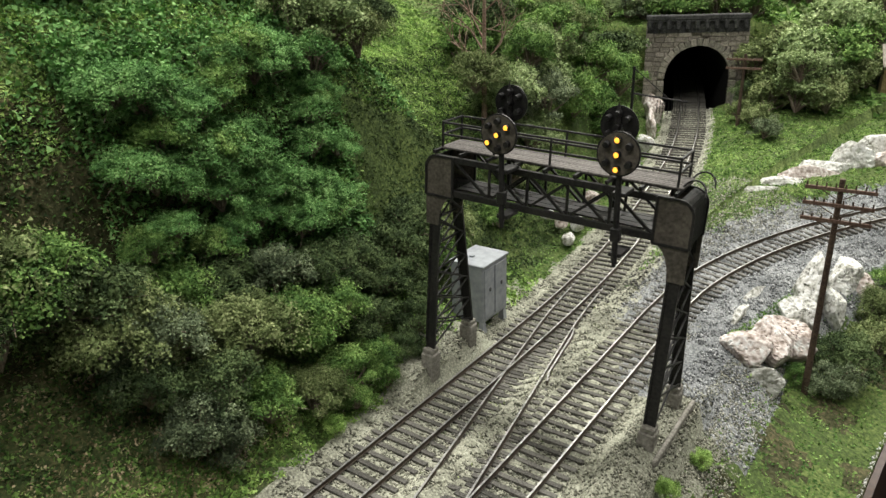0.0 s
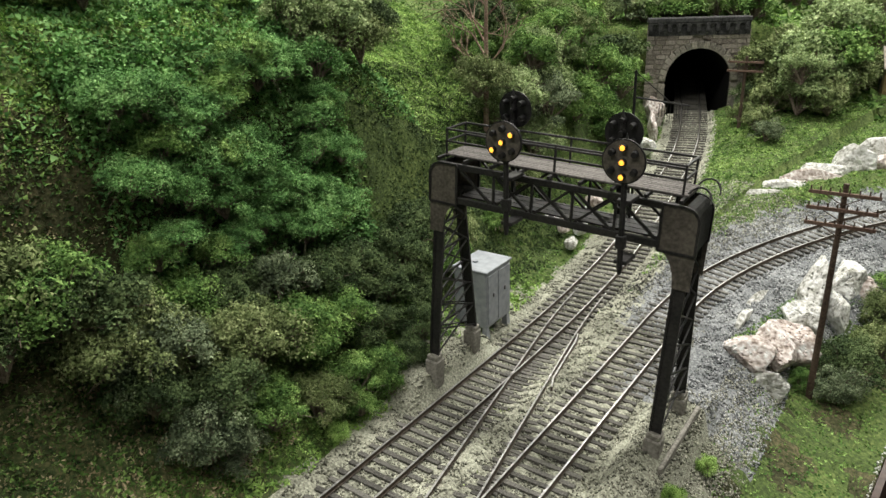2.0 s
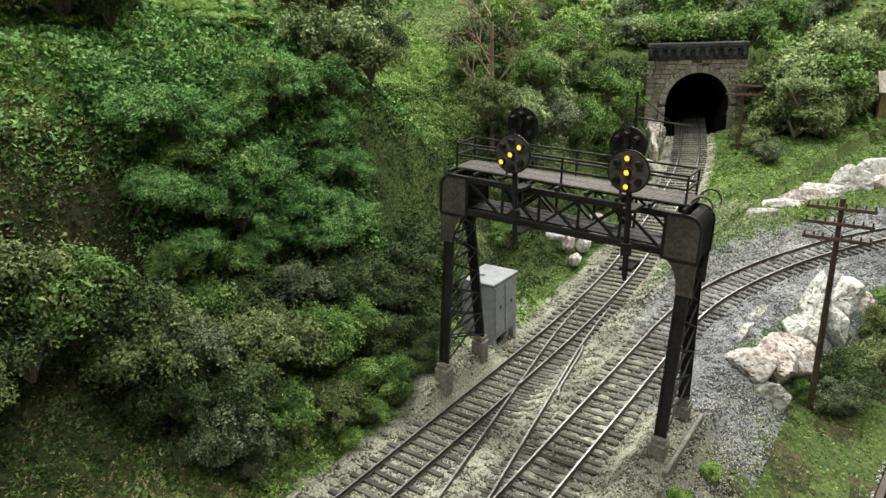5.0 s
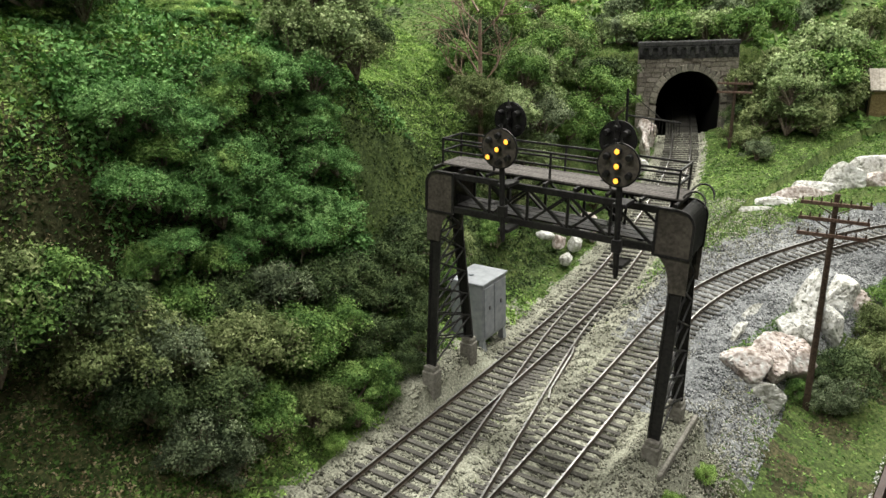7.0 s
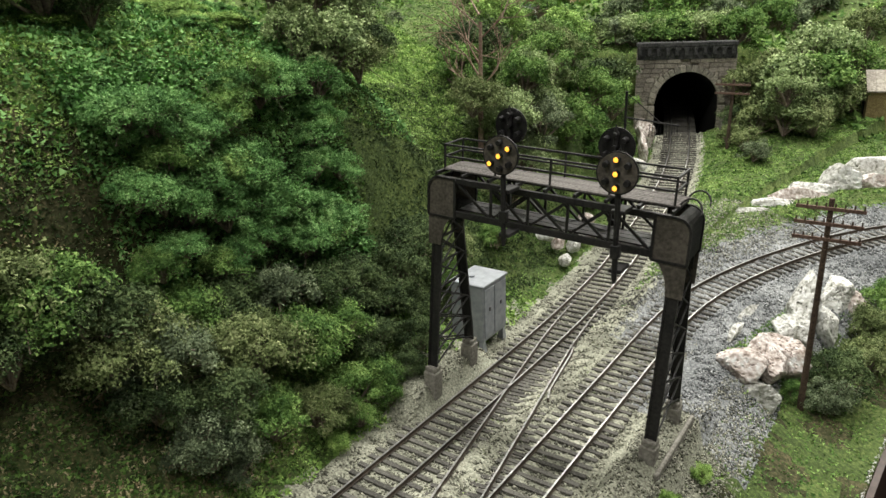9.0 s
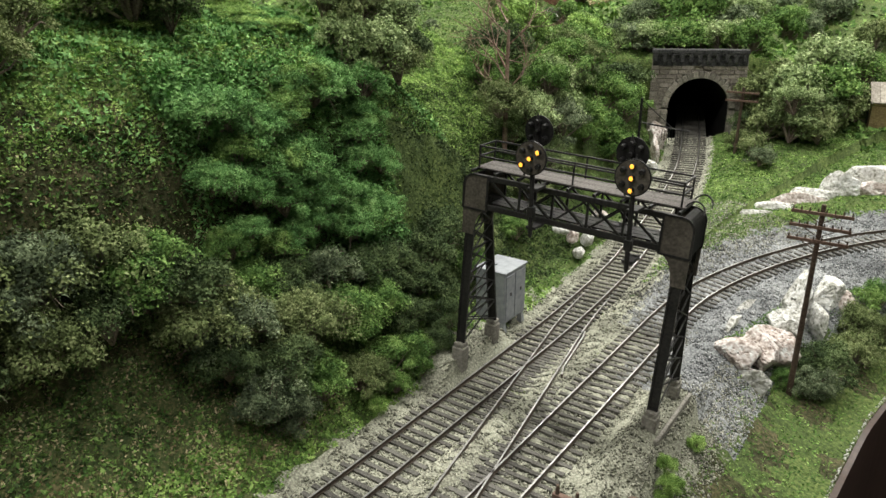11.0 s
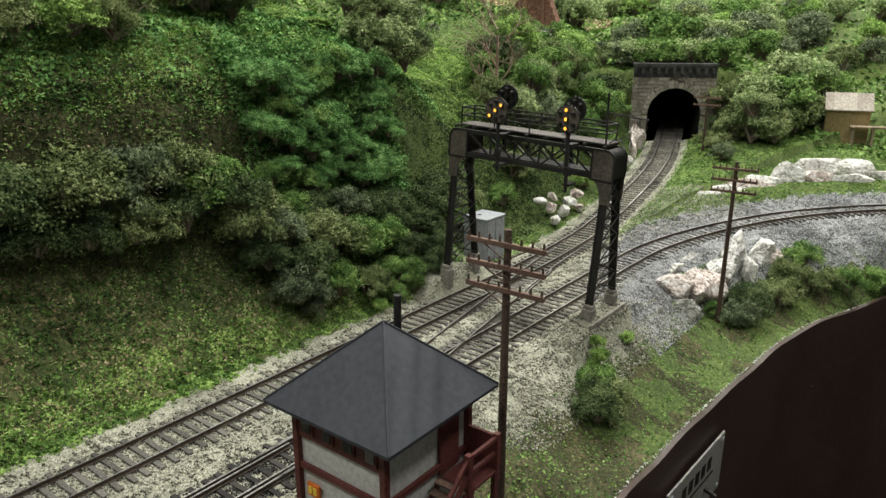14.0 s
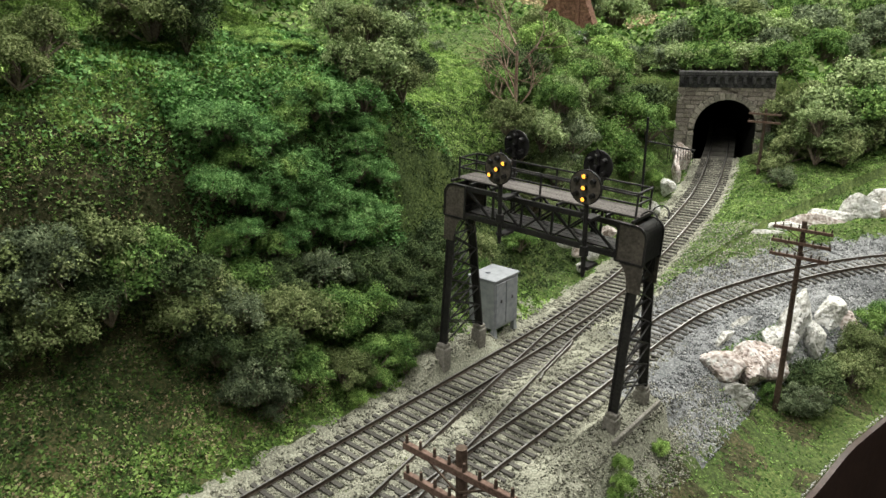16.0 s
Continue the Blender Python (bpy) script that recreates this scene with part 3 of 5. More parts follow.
    for y in (YF, YB):
        for z, h in ((ZT - 0.0008, 0.0012), (ZB + 0.0008, 0.0013)):
            P("chord", boxm(BX0, BX1, y - 0.0008, y + 0.0008, z - h, z + h, bevel=0.0002), M_STEEL)
        n = 5
        for i in range(n):
            xa, xb = xi0 + (xi1 - xi0) * i / n, xi0 + (xi1 - xi0) * (i + 1) / n
            P("diagonal", boxdiag((xa, y, ZT - 0.001), (xb, y, ZB + 0.001)), M_STEEL)
            if i in (1, 2, 3):
                P("diagonal", boxdiag((xa, y, ZB + 0.001), (xb, y, ZT - 0.001)), M_STEEL)
            if i:
                P("truss_post", barm((xa, y, ZB), (xa, y, ZT), 0.0006), M_STEEL)
    for i in range(9):
        x = BX0 + (BX1 - BX0) * i / 8
        P("cross_beam", boxm(x - 0.0005, x + 0.0005, YF - 0.001, YB + 0.002, ZT + 0.0008, ZT + 0.002), M_STEEL)
        P("cross_beam", boxm(x - 0.0005, x + 0.0005, YF, YB, ZB + 0.0004, ZB + 0.0014), M_STEEL)
    for i in range(7):                       # upper walk
        y = YF + 0.0030 + i * 0.00205
        P("deck_plank", boxm(BX0 + 0.0005, BX1 + 0.0010, y, y + 0.00175, ZT + 0.002, ZT + 0.0028, bevel=0.00015), M_DECK)
    for i in range(3):                       # lower inspection walk
        y = YF + 0.0025 + i * 0.0040
        P("lower_plank", boxm(xi0, xi1, y, y + 0.0036, ZB + 0.0016, ZB + 0.0022), M_STEEL, b, "dark plank of the lower walk")
    # handrails
    zd, y0, y1 = ZT + 0.0028, YF + 0.0034, YB + 0.0012
    xs = np.linspace(BX0 + 0.0012, BX1 - 0.0008, 5)
    for y in (y0, y1):
        for x in xs:
            P("railing_post", barm((x, y, zd - 0.001), (x, y, zd + 0.0097), 0.00048), M_STEEL)
        for h in (0.0047, 0.0093):
            P("handrail", barm((xs[0], y, zd + h), (xs[-1], y, zd + h), 0.0005), M_STEEL)
    for x in (xs[0], xs[-1]):
        for h in (0.0047, 0.0093):
            P("handrail", barm((x, y0, zd + h), (x, y1, zd + h), 0.0005), M_STEEL)
    # safety hoops at the aisle end
    for k_ in range(2):
        bm = bmesh.new()
        arc = [(BX1 + 0.004 + 0.004 * math.sin(a), YF + 0.004 + 0.012 * k_ + 0.003 * math.cos(a), ZT + 0.001 + 0.004 * math.cos(a)) for a in np.linspace(-1.6, 1.6, 9)]
        for a, c in zip(arc, arc[1:]):
            bar(bm, a, c, 0.00035)
        P("ladder_hoop", bm, M_STEEL)
    return b, o


def boxdiag(a, c):
    """A flat diagonal strap between two points of one upright plane."""
    bm = bmesh.new()
    bar(bm, a, c, 0.00062)
    return bm


BRIDGE, BRIDGE_O = signal_bridge()


def signal_head(x, y, z, facing, lit, low):
    """A round position-light head on its mast; facing -1 looks down the line towards the tower."""
    s = thing("position_light_signal", "round black position-light signal %s" % ("with three amber lamps lit" if lit else "seen from behind, lamps dark"), "railway signal", (x, y, z), group="signals on the bridge")
    R = 0.0068
    bm = bmesh.new()
    m = Matrix.Rotation(radians(90), 4, "X")
    bmesh.ops.create_cone(bm, cap_ends=True, segments=40, radius1=R, radius2=R * 0.97, depth=0.0009, matrix=m)
    part("backing_disc", bm, M_BLACK if not lit else M_RUST, s, "dark brown round target plate" if lit else "")
    bm = bmesh.new()
    for i in range(40):
        a, c = 2 * math.pi * i / 40, 2 * math.pi * (i + 1) / 40
        bar(bm, (R * math.cos(a), 0, R * math.sin(a)), (R * math.cos(c), 0, R * math.sin(c)), 0.0004)
    part("rim", bm, M_BLACK, s)
    spots = [(0, 0)] + [(0.0046 * math.cos(radians(a)), 0.0046 * math.sin(radians(a))) for a in (38, 90, 142, 218, 270, 322)]
    for i, (u, w) in enumerate(spots):
        hood = part("lamp_hood", barm((u, facing * 0.0004, w), (u, facing * 0.0021, w - 0.0001), 0.00115, 14, 0.00095), M_BLACK, s)
        back = part("lamp_can", barm((u, -facing * 0.0004, w), (u, -facing * 0.0036, w), 0.00125, 12, 0.0009), M_BLACK, s)
        if i in lit:
            bm = bmesh.new()
            bmesh.ops.create_uvsphere(bm, u_segments=12, v_segments=8, radius=0.00088, matrix=Matrix.Translation((u, facing * 0.0020, w)) @ Matrix.Diagonal((1, 0.5, 1, 1)))
            part("lens", bm, M_AMBER, hood, "lit amber lens")
    part("mast", barm((0, -facing * 0.0016, -low), (0, -facing * 0.0016, 0.0045), 0.0010, 10), M_STEEL, s)
    part("mast_cap", barm((0, -facing * 0.0016, 0.0045), (0, -facing * 0.0016, 0.0085), 0.0011, 8, 0.0001), M_STEEL, s)
    part("junction_box", boxm(-0.0016, 0.0016, -facing * 0.0016 - 0.0012, -facing * 0.0016 + 0.0012, -low + 0.006, -low + 0.0105, bevel=0.0003), M_STEEL, s)
    for h in (-0.0135, -low + 0.001):
        part("bracket", boxm(-0.0022, 0.0022, min(-facing * 0.0016, -facing * 0.010), max(-facing * 0.0016, -facing * 0.010), h - 0.0007, h + 0.0007, bevel=0.0002), M_STEEL, s)
    part("conduit_end", barm((0, -facing * 0.0016, -low - 0.0030), (0, -facing * 0.0016, -low), 0.0006, 8, 0.0011), M_STEEL, s)
    return s


signal_head(-0.1206, 0.3095, 0.1146, -1, (0, 1, 4), 0.031)
signal_head(-0.0778, 0.3090, 0.1127, -1, (0, 2, 5), 0.035)
signal_head(-0.1362, 0.3450, 0.1187, 1, (), 0.034)
signal_head(-0.0912, 0.3430, 0.1142, 1, (), 0.034)

tagged(part("retaining_wall", boxm(-0.0600, -0.0584, 0.312, 0.358, -0.040, 0.0040, bevel=0.0004), M_CONC, None), "low grey concrete retaining wall beside the bridge footing", "retaining wall")


def relay_cabinet():
    x0, x1, y0, y1, z0, z1 = -0.1850, -0.1662, 0.3700, 0.3930, 0.0035, 0.0332
    c = thing("relay_cabinet", "silver-grey steel relay cabinet on short legs beside the track", "relay cabinet", (x0, y0, 0.0))
    o = Vector((x0, y0, 0))

    def P(name, bm, mat, parent=c, label=""):
        bmesh.ops.translate(bm, verts=bm.verts, vec=-o)
        return part(name, bm, mat, parent, label)
    P("body", boxm(x0, x1, y0, y1, z0, z1, bevel=0.0004), M_CABINET)
    bm = boxm(x0 - 0.0008, x1 + 0.0008, y0 - 0.0008, y1 + 0.0008, z1, z1 + 0.0012, bevel=0.0003)
    P("lid", bm, M_CABINET)
    P("vent_cap", barm((x0 + 0.007, y0 + 0.009, z1 + 0.0012), (x0 + 0.007, y0 + 0.009, z1 + 0.0020), 0.0014, 12), M_CABINET)
    for ya, yb in ((y0 + 0.001, y0 + 0.0102), (y0 + 0.0108, y1 - 0.001)):
        d = P("door", boxm(x1, x1 + 0.0006, ya, yb, z0 + 0.002, z1 - 0.0015, bevel=0.0002), M_CABINET)
        P("handle", boxm(x1 + 0.0006, x1 + 0.0013, (ya + yb) / 2 - 0.0006, (ya + yb) / 2 + 0.0006, 0.0195, 0.0215, bevel=0.0002), M_BOXGREY, d)
    for x in (x0 + 0.0016, x1 - 0.0016):
        for y in (y0 + 0.0016, y1 - 0.0016):
            P("leg", barm((x, y, -0.004), (x, y, z0), 0.0026, 4, 0.0016), M_CABINET)


relay_cabinet()


# ---------------------------------------------------------------- tunnel portal
def portal_point(u, b, z):
    return (PORTAL[0] + PU[0] * u + PN[0] * b, PORTAL[1] + PU[1] * u + PN[1] * b, z)


PORTAL_M = Matrix(((PU[0], PN[0], 0, PORTAL[0]), (PU[1], PN[1], 0, PORTAL[1]), (0, 0, 1, 0), (0, 0, 0, 1)))
UC, RO, ZS = 0.0448, 0.0294, 0.0712     # middle, radius and springing of the bore


def portal():
    p = thing("tunnel_portal", "sooty cut-stone tunnel portal with a round arch and corbelled parapet", "tunnel portal", PORTAL_M.translation)
    p.rotation_euler = (0, 0, math.atan2(PU[1], PU[0]))
    bm = bmesh.new()                    # wall core round the bore
    arc = [(UC + RO * math.cos(a), ZS + RO * math.sin(a)) for a in np.linspace(math.pi, 0, 25)]
    low = [(UC - RO, 0.030)] + arc + [(UC + RO, 0.030)]
    u0, u1, zt = -0.002, 0.0865, 0.1226
    up = [(u0, 0.030)] + [(u, zt) for u, _ in arc] + [(u1, 0.030)]
    up[1], up[-2] = (u0, zt), (u1, zt)
    for b in (0.0012, 0.010):
        q0 = [bm.verts.new((u, b, z)) for u, z in low]
        q1 = [bm.verts.new((u, b, z)) for u, z in up]
        for i in range(len(low) - 1):
            bm.faces.new((q0[i], q0[i + 1], q1[i + 1], q1[i]))
    part("wall_core", bm, M_PORTAL, p)
    cube = bpy.data.meshes.new("stone")
    bm = boxm(-0.5, 0.5, -0.5, 0.5, -0.5, 0.5, bevel=0.05)
    bm.to_mesh(cube)
    bm.free()
    cube.materials.append(M_PORTAL)
    rnd = random.Random(5)
    course, z, row = 0.00435, 0.030, 0
    while z < 0.1155:
        u = -0.003 - rnd.random() * 0.006
        while u < 0.088:
            w = rnd.uniform(0.0075, 0.0125)
            a0, a1 = max(u, -0.003), min(u + w, 0.088)
            zc = z + course / 2
            lim = 0.0357 if zc < ZS else math.sqrt(max(0.0357 ** 2 - (zc - ZS) ** 2, 0))
            if a0 < UC < a1 and lim > 0:
                a1 = UC - lim if UC - a0 > lim else a0
            elif a1 <= UC:
                a1 = min(a1, UC - lim)
            else:
                a0 = max(a0, UC + lim)
            if a1 - a0 > 0.0018:
                s = new("stone", cube)
                s.parent = p
                s.location = ((a0 + a1) / 2, 0.0005 - rnd.random() * 0.0006, zc)
                s.scale = (a1 - a0 - 0.0004, 0.0028, course - 0.0004)
            u += w
        z += course
        row += 1
    vous = bpy.data.meshes.new("voussoir")
    bm = boxm(-0.5, 0.5, -0.5, 0.5, -0.5, 0.5, bevel=0.06)
    bm.to_mesh(vous)
    bm.free()
    vous.materials.append(M_VOUS)
    n = 19
    for i in range(n):
        a = math.pi * (i + 0.5) / n
        s = new("voussoir", vous)
        s.parent = p
        r = (RO + 0.0357) / 2 - 0.0002
        s.location = (UC + r * math.cos(a), -0.0002, ZS + r * math.sin(a))
        s.scale = (0.0064, 0.0046, math.pi * r / n - 0.0004)
        s.rotation_euler = (0, -a, 0)
    for side in (-1, 1):
        for i in range(8):
            s = new("jamb_stone", vous)
            s.parent = p
            s.location = (UC + side * (RO + 0.0030), -0.0002, 0.033 + i * 0.0048)
            s.scale = (0.0062, 0.0046, 0.0045)
    part("parapet", boxm(-0.003, 0.0875, -0.0040, 0.010, 0.1232, 0.1278, bevel=0.0008), M_SOOT, p, "soot-blackened parapet")
    part("frieze", boxm(-0.0025, 0.0870, -0.0016, 0.002, 0.1120, 0.1232), M_SOOT, p, "sooty band behind the corbels")
    for i in range(11):                 # corbels joined by small round arches
        u = -0.0025 + i * 0.0084
        bm = boxm(u, u + 0.0036, -0.0040, -0.0014, 0.1155, 0.1233, bevel=0.0004)
        box(bm, u + 0.0006, u + 0.0030, -0.0030, -0.0014, 0.1135, 0.1156, bevel=0.0005)
        part("corbel", bm, M_SOOT, p)
        if i < 10:
            bm = bmesh.new()
            c, r = u + 0.0060, 0.0024
            ring = [(c - r, 0.1232)] + [(c + r * math.cos(a), 0.1200 + r * math.sin(a)) for a in np.linspace(math.pi, 0, 9)] + [(c + r, 0.1232)]
            f = bm.faces.new([bm.verts.new((x, -0.0038, z)) for x, z in ring])
            e = bmesh.ops.extrude_face_region(bm, geom=[f])
            bmesh.ops.translate(bm, verts=[v for v in e["geom"] if isinstance(v, bmesh.types.BMVert)], vec=(0, 0.0022, 0))
            part("corbel_arch", bm, M_SOOT, p)
    bm = bmesh.new()                    # lining of the bore, with its inner darkness put into the colour
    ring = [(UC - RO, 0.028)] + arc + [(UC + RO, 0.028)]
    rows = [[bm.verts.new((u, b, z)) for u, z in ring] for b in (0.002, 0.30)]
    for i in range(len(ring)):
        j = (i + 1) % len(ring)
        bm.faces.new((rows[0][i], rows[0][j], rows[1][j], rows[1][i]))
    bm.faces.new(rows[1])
    part("tunnel_lining", bm, M_BORE_SHADE, p, "lining of the bore, coloured near-black for the shade inside")
    for side in (1,):
        part("wing_wall", boxm(UC + 0.0310, UC + 0.0520, -0.016, -0.003, 0.020, 0.0600, bevel=0.0010), M_CONC, p, "grey concrete wing block")


portal()


# ---------------------------------------------------------------- interlocking tower beside the line
def tower():
    x0, x1, y0, y1, z0, z1 = -0.0560, -0.0215, 0.1070, 0.1450, -0.0055, 0.0503
    t = thing("signal_tower", "white two-storey signal tower with dark red trim and slate-blue roof", "signal tower", (x0, y0, z0))
    o = Vector((x0, y0, z0))

    def P(name, bm, mat, parent=t, label=""):
        bmesh.ops.translate(bm, verts=bm.verts, vec=-o)
        return part(name, bm, mat, parent, label)
    P("wall", boxm(x0 + 0.0006, x1 - 0.0006, y0 + 0.0006, y1 - 0.0006, z0, z1), M_WHITE, t, "grey-white painted walls")
    for x in (x0, x1):
        for y in (y0, y1):
            P("corner_post", boxm(x - 0.0011, x + 0.0011, y - 0.0011, y + 0.0011, z0, z1, bevel=0.0002), M_TRIM)
    for z, h in ((0.0285, 0.0018), (z0 + 0.0005, 0.0045)):
        P("belt_board", boxm(x0, x1, y0 - 0.0007, y0 + 0.0004, z, z + h), M_TRIM)
        P("belt_board", boxm(x1 - 0.0004, x1 + 0.0007, y0, y1, z, z + h), M_TRIM)
        P("belt_board", boxm(x0 - 0.0007, x0 + 0.0004, y0, y1, z, z + h), M_TRIM)
    P("window_band", boxm(x0, x1, y0 - 0.0005, y0 + 0.0005, 0.0392, 0.0488), M_TRIM, t, "dark red band of small windows under the eaves")
    P("window_band", boxm(x0 - 0.0005, x0 + 0.0005, y0, y1, 0.0392, 0.0488), M_TRIM)
    for i in range(4):
        x = x0 + 0.0030 + i * 0.0083
        w = P("window", boxm(x, x + 0.0048, y0 - 0.0011, y0 - 0.0003, 0.0408, 0.0480, bevel=0.0001), M_TRIM)
        P("pane", boxm(x + 0.0008, x + 0.0040, y0 - 0.00135, y0 - 0.0010, 0.0418, 0.0474), M_GLASS_DOORSHADE, w, "dark glass")
    d = P("door", boxm(-0.0395, -0.0290, y0 - 0.0008, y0 + 0.0004, z0, 0.0145, bevel=0.0002), M_TRIM, t, "dark red panelled door")
    for k_ in range(2):
        P("door_panel", boxm(-0.0375, -0.0310, y0 - 0.0012, y0 - 0.0007, 0.0035 - k_ * 0.0085, 0.0105 - k_ * 0.0085, bevel=0.0003), M_TRIM, d)
    P("door_frame", boxm(-0.0408, -0.0394, y0 - 0.0016, y0 + 0.0004, z0, 0.0155), M_TRIM)
    P("door_frame", boxm(-0.0291, -0.0277, y0 - 0.0016, y0 + 0.0004, z0, 0.0155), M_TRIM)
    P("door_head", boxm(-0.0415, -0.0270, y0 - 0.0022, y0 + 0.0004, 0.0148, 0.0162), M_TRIM)
    P("door_step", boxm(-0.0420, -0.0265, y0 - 0.006, y0 - 0.0002, z0 - 0.001, z0 + 0.0016, bevel=0.0003), M_CONC)
    s = P("sign_board", boxm(-0.0518, -0.0468, y0 - 0.0011, y0 - 0.0002, 0.0205, 0.0250, bevel=0.0002), M_SIGN, t, "small orange board with two plain bars")
    for u in (-0.0510, -0.0491):
        P("sign_bar", boxm(u, u + 0.0014, y0 - 0.0014, y0 - 0.0010, 0.0216, 0.0239), M_SIGNTXT, s)
    # roof
    ex0, ex1, ey0, ey1, ze = -0.0630, -0.0145, 0.1010, 0.1512, 0.0503
    ax, ay, az = -0.0384, 0.1262, 0.0728
    bm = bmesh.new()
    q = [bm.verts.new(v) for v in ((ex0, ey0, ze), (ex1, ey0, ze), (ex1, ey1, ze), (ex0, ey1, ze))]
    q2 = [bm.verts.new((v.co.x, v.co.y, ze - 0.0010)) for v in q]
    apex = bm.verts.new((ax, ay, az))
    for i in range(4):
        bm.faces.new((q[i], q[(i + 1) % 4], apex))
        bm.faces.new((q2[i], q2[(i + 1) % 4], q[(i + 1) % 4], q[i]))
    bm.faces.new(q2)
    r = P("roof", bm, M_ROOF, t, "slate-blue hipped roof")
    for x, y in ((ex0, ey0), (ex1, ey0), (ex1, ey1), (ex0, ey1)):
        P("hip_ridge", barm((x, y, ze + 0.0001), (ax, ay, az + 0.0001), 0.00032, 6), M_ROOF, r)
    P("chimney", barm((-0.0424, 0.137, 0.060), (-0.0424, 0.137, 0.0768), 0.0012, 12), M_STEEL, t, "thin dark stovepipe")
    # outside stair and landing on the aisle side
    xa, xb, yl, zl = x1 + 0.0008, x1 + 0.0112, 0.1300, 0.0262
    P("landing", boxm(xa, xb + 0.0008, yl, 0.1445, zl - 0.0010, zl, bevel=0.0001), M_TRIM)
    n = 14
    ys, zs = 0.0935, z0
    for i in range(n):
        f = (i + 1) / n
        y, z = ys + (yl - ys) * i / n, zs + (zl - zs) * f
        P("tread", boxm(xa, xb, y, y + 0.0031, z - 0.0006, z), M_ARM, t, "worn brown tread")
    for x in (xa, xb):
        bm = bmesh.new()
        a, c = Vector((x, ys, zs - 0.0004)), Vector((x, yl, zl - 0.0004))
        v = [bm.verts.new(k) for k in ((x - 0.0003, ys, zs - 0.0015), (x + 0.0003, ys, zs - 0.0015), (x + 0.0003, yl, zl - 0.003), (x - 0.0003, yl, zl - 0.003),
                                      (x - 0.0003, ys, zs + 0.0014), (x + 0.0003, ys, zs + 0.0014), (x + 0.0003, yl, zl), (x - 0.0003, yl, zl))]
        for k in ((0, 1, 2, 3), (4, 5, 6, 7), (0, 1, 5, 4), (1, 2, 6, 5), (2, 3, 7, 6), (3, 0, 4, 7)):
            bm.faces.new([v[i] for i in k])
        P("stringer", bm, M_TRIM)
    for h in (0.0055, 0.0105):
        P("stair_rail", barm((xb, ys, zs + h), (xb, yl, zl + h), 0.00075), M_TRIM)
        P("landing_rail", barm((xb, yl, zl + h), (xb, 0.1445, zl + h), 0.00075), M_TRIM)
        P("landing_rail", barm((xa, 0.1445, zl + h), (xb, 0.1445, zl + h), 0.00075), M_TRIM)
    for y, z in ((ys, zs), ((ys + yl) / 2, (zs + zl) / 2), (yl, zl), (0.1445, zl)):
        P("rail_post", boxm(xb - 0.0009, xb + 0.0009, y - 0.0009, y + 0.0009, z - 0.004, z + 0.0118), M_TRIM)
    P("landing_board", boxm(xa, xb, 0.1439, 0.1445, zl, zl + 0.0105), M_TRIM)
    for y in (yl + 0.001, 0.1437):
        P("landing_leg", boxm(xb - 0.0008, xb + 0.0008, y - 0.0008, y + 0.0008, z0 - 0.004, zl - 0.001), M_TRIM)
    P("upper_door", boxm(x1 - 0.0004, x1 + 0.0006, 0.1305, 0.1400, zl, 0.0470, bevel=0.0002), M_TRIM, t, "dark red upper door")


tower()

tagged(part("concrete_pad", boxm(-0.062, -0.022, 0.070, 0.1058, -0.0100, -0.0042, bevel=0.0006), M_CONC, None), "grey concrete slab in front of the tower door", "concrete slab")


def utility_box():
    b = thing("utility_box", "grey steel utility box with a wide lid beside the stair", "utility box", (-0.0152, 0.1385, -0.0085))
    part("body", boxm(-0.0042, 0.0042, -0.0050, 0.0050, -0.006, 0.0195, bevel=0.0003), M_BOXGREY, b)
    part("lid", boxm(-0.0052, 0.0052, -0.0060, 0.0060, 0.0195, 0.0208, bevel=0.0003), M_BOXGREY, b)
    d = part("door", boxm(-0.0036, 0.0036, -0.0056, -0.0050, -0.001, 0.0175, bevel=0.0002), M_BOXGREY, b)
    part("notice", boxm(0.0008, 0.0028, -0.0059, -0.0055, 0.0130, 0.0150), M_PLATE, d, "small pale notice with no lettering")


utility_box()


def switch_machine():
    s = thing("switch_machine", "black iron switch machine with a throw lever on the ballast", "switch machine", (-0.0785, 0.1010, -0.0035), group="switch machines by the tower")
    part("base", boxm(-0.0065, 0.0065, -0.0032, 0.0032, -0.001, 0.0016, bevel=0.0004), M_BLACK, s)
    part("motor", barm((-0.0005, -0.0040, 0.0042), (-0.0005, 0.0040, 0.0042), 0.0030, 14), M_BLACK, s)
    part("gear_case", boxm(-0.0055, -0.0015, -0.0024, 0.0024, 0.0016, 0.0065, bevel=0.0006), M_BLACK, s)
    part("lever", barm((0.0010, 0.0010, 0.0045), (0.0085, 0.0035, 0.0068), 0.0008, 8), M_BLACK, s)
    part("lever_weight", barm((0.0078, 0.0030, 0.0066), (0.0102, 0.0040, 0.0074), 0.0017, 10), M_BLACK, s)
    part("foot", boxm(0.0030, 0.0070, -0.0080, -0.0030, -0.001, 0.0012, bevel=0.0004), M_BLACK, s)
    return s


sm = switch_machine()
copy_thing(sm, pose(-0.0770, 0.0735, -0.0035, 0, 0, 24))


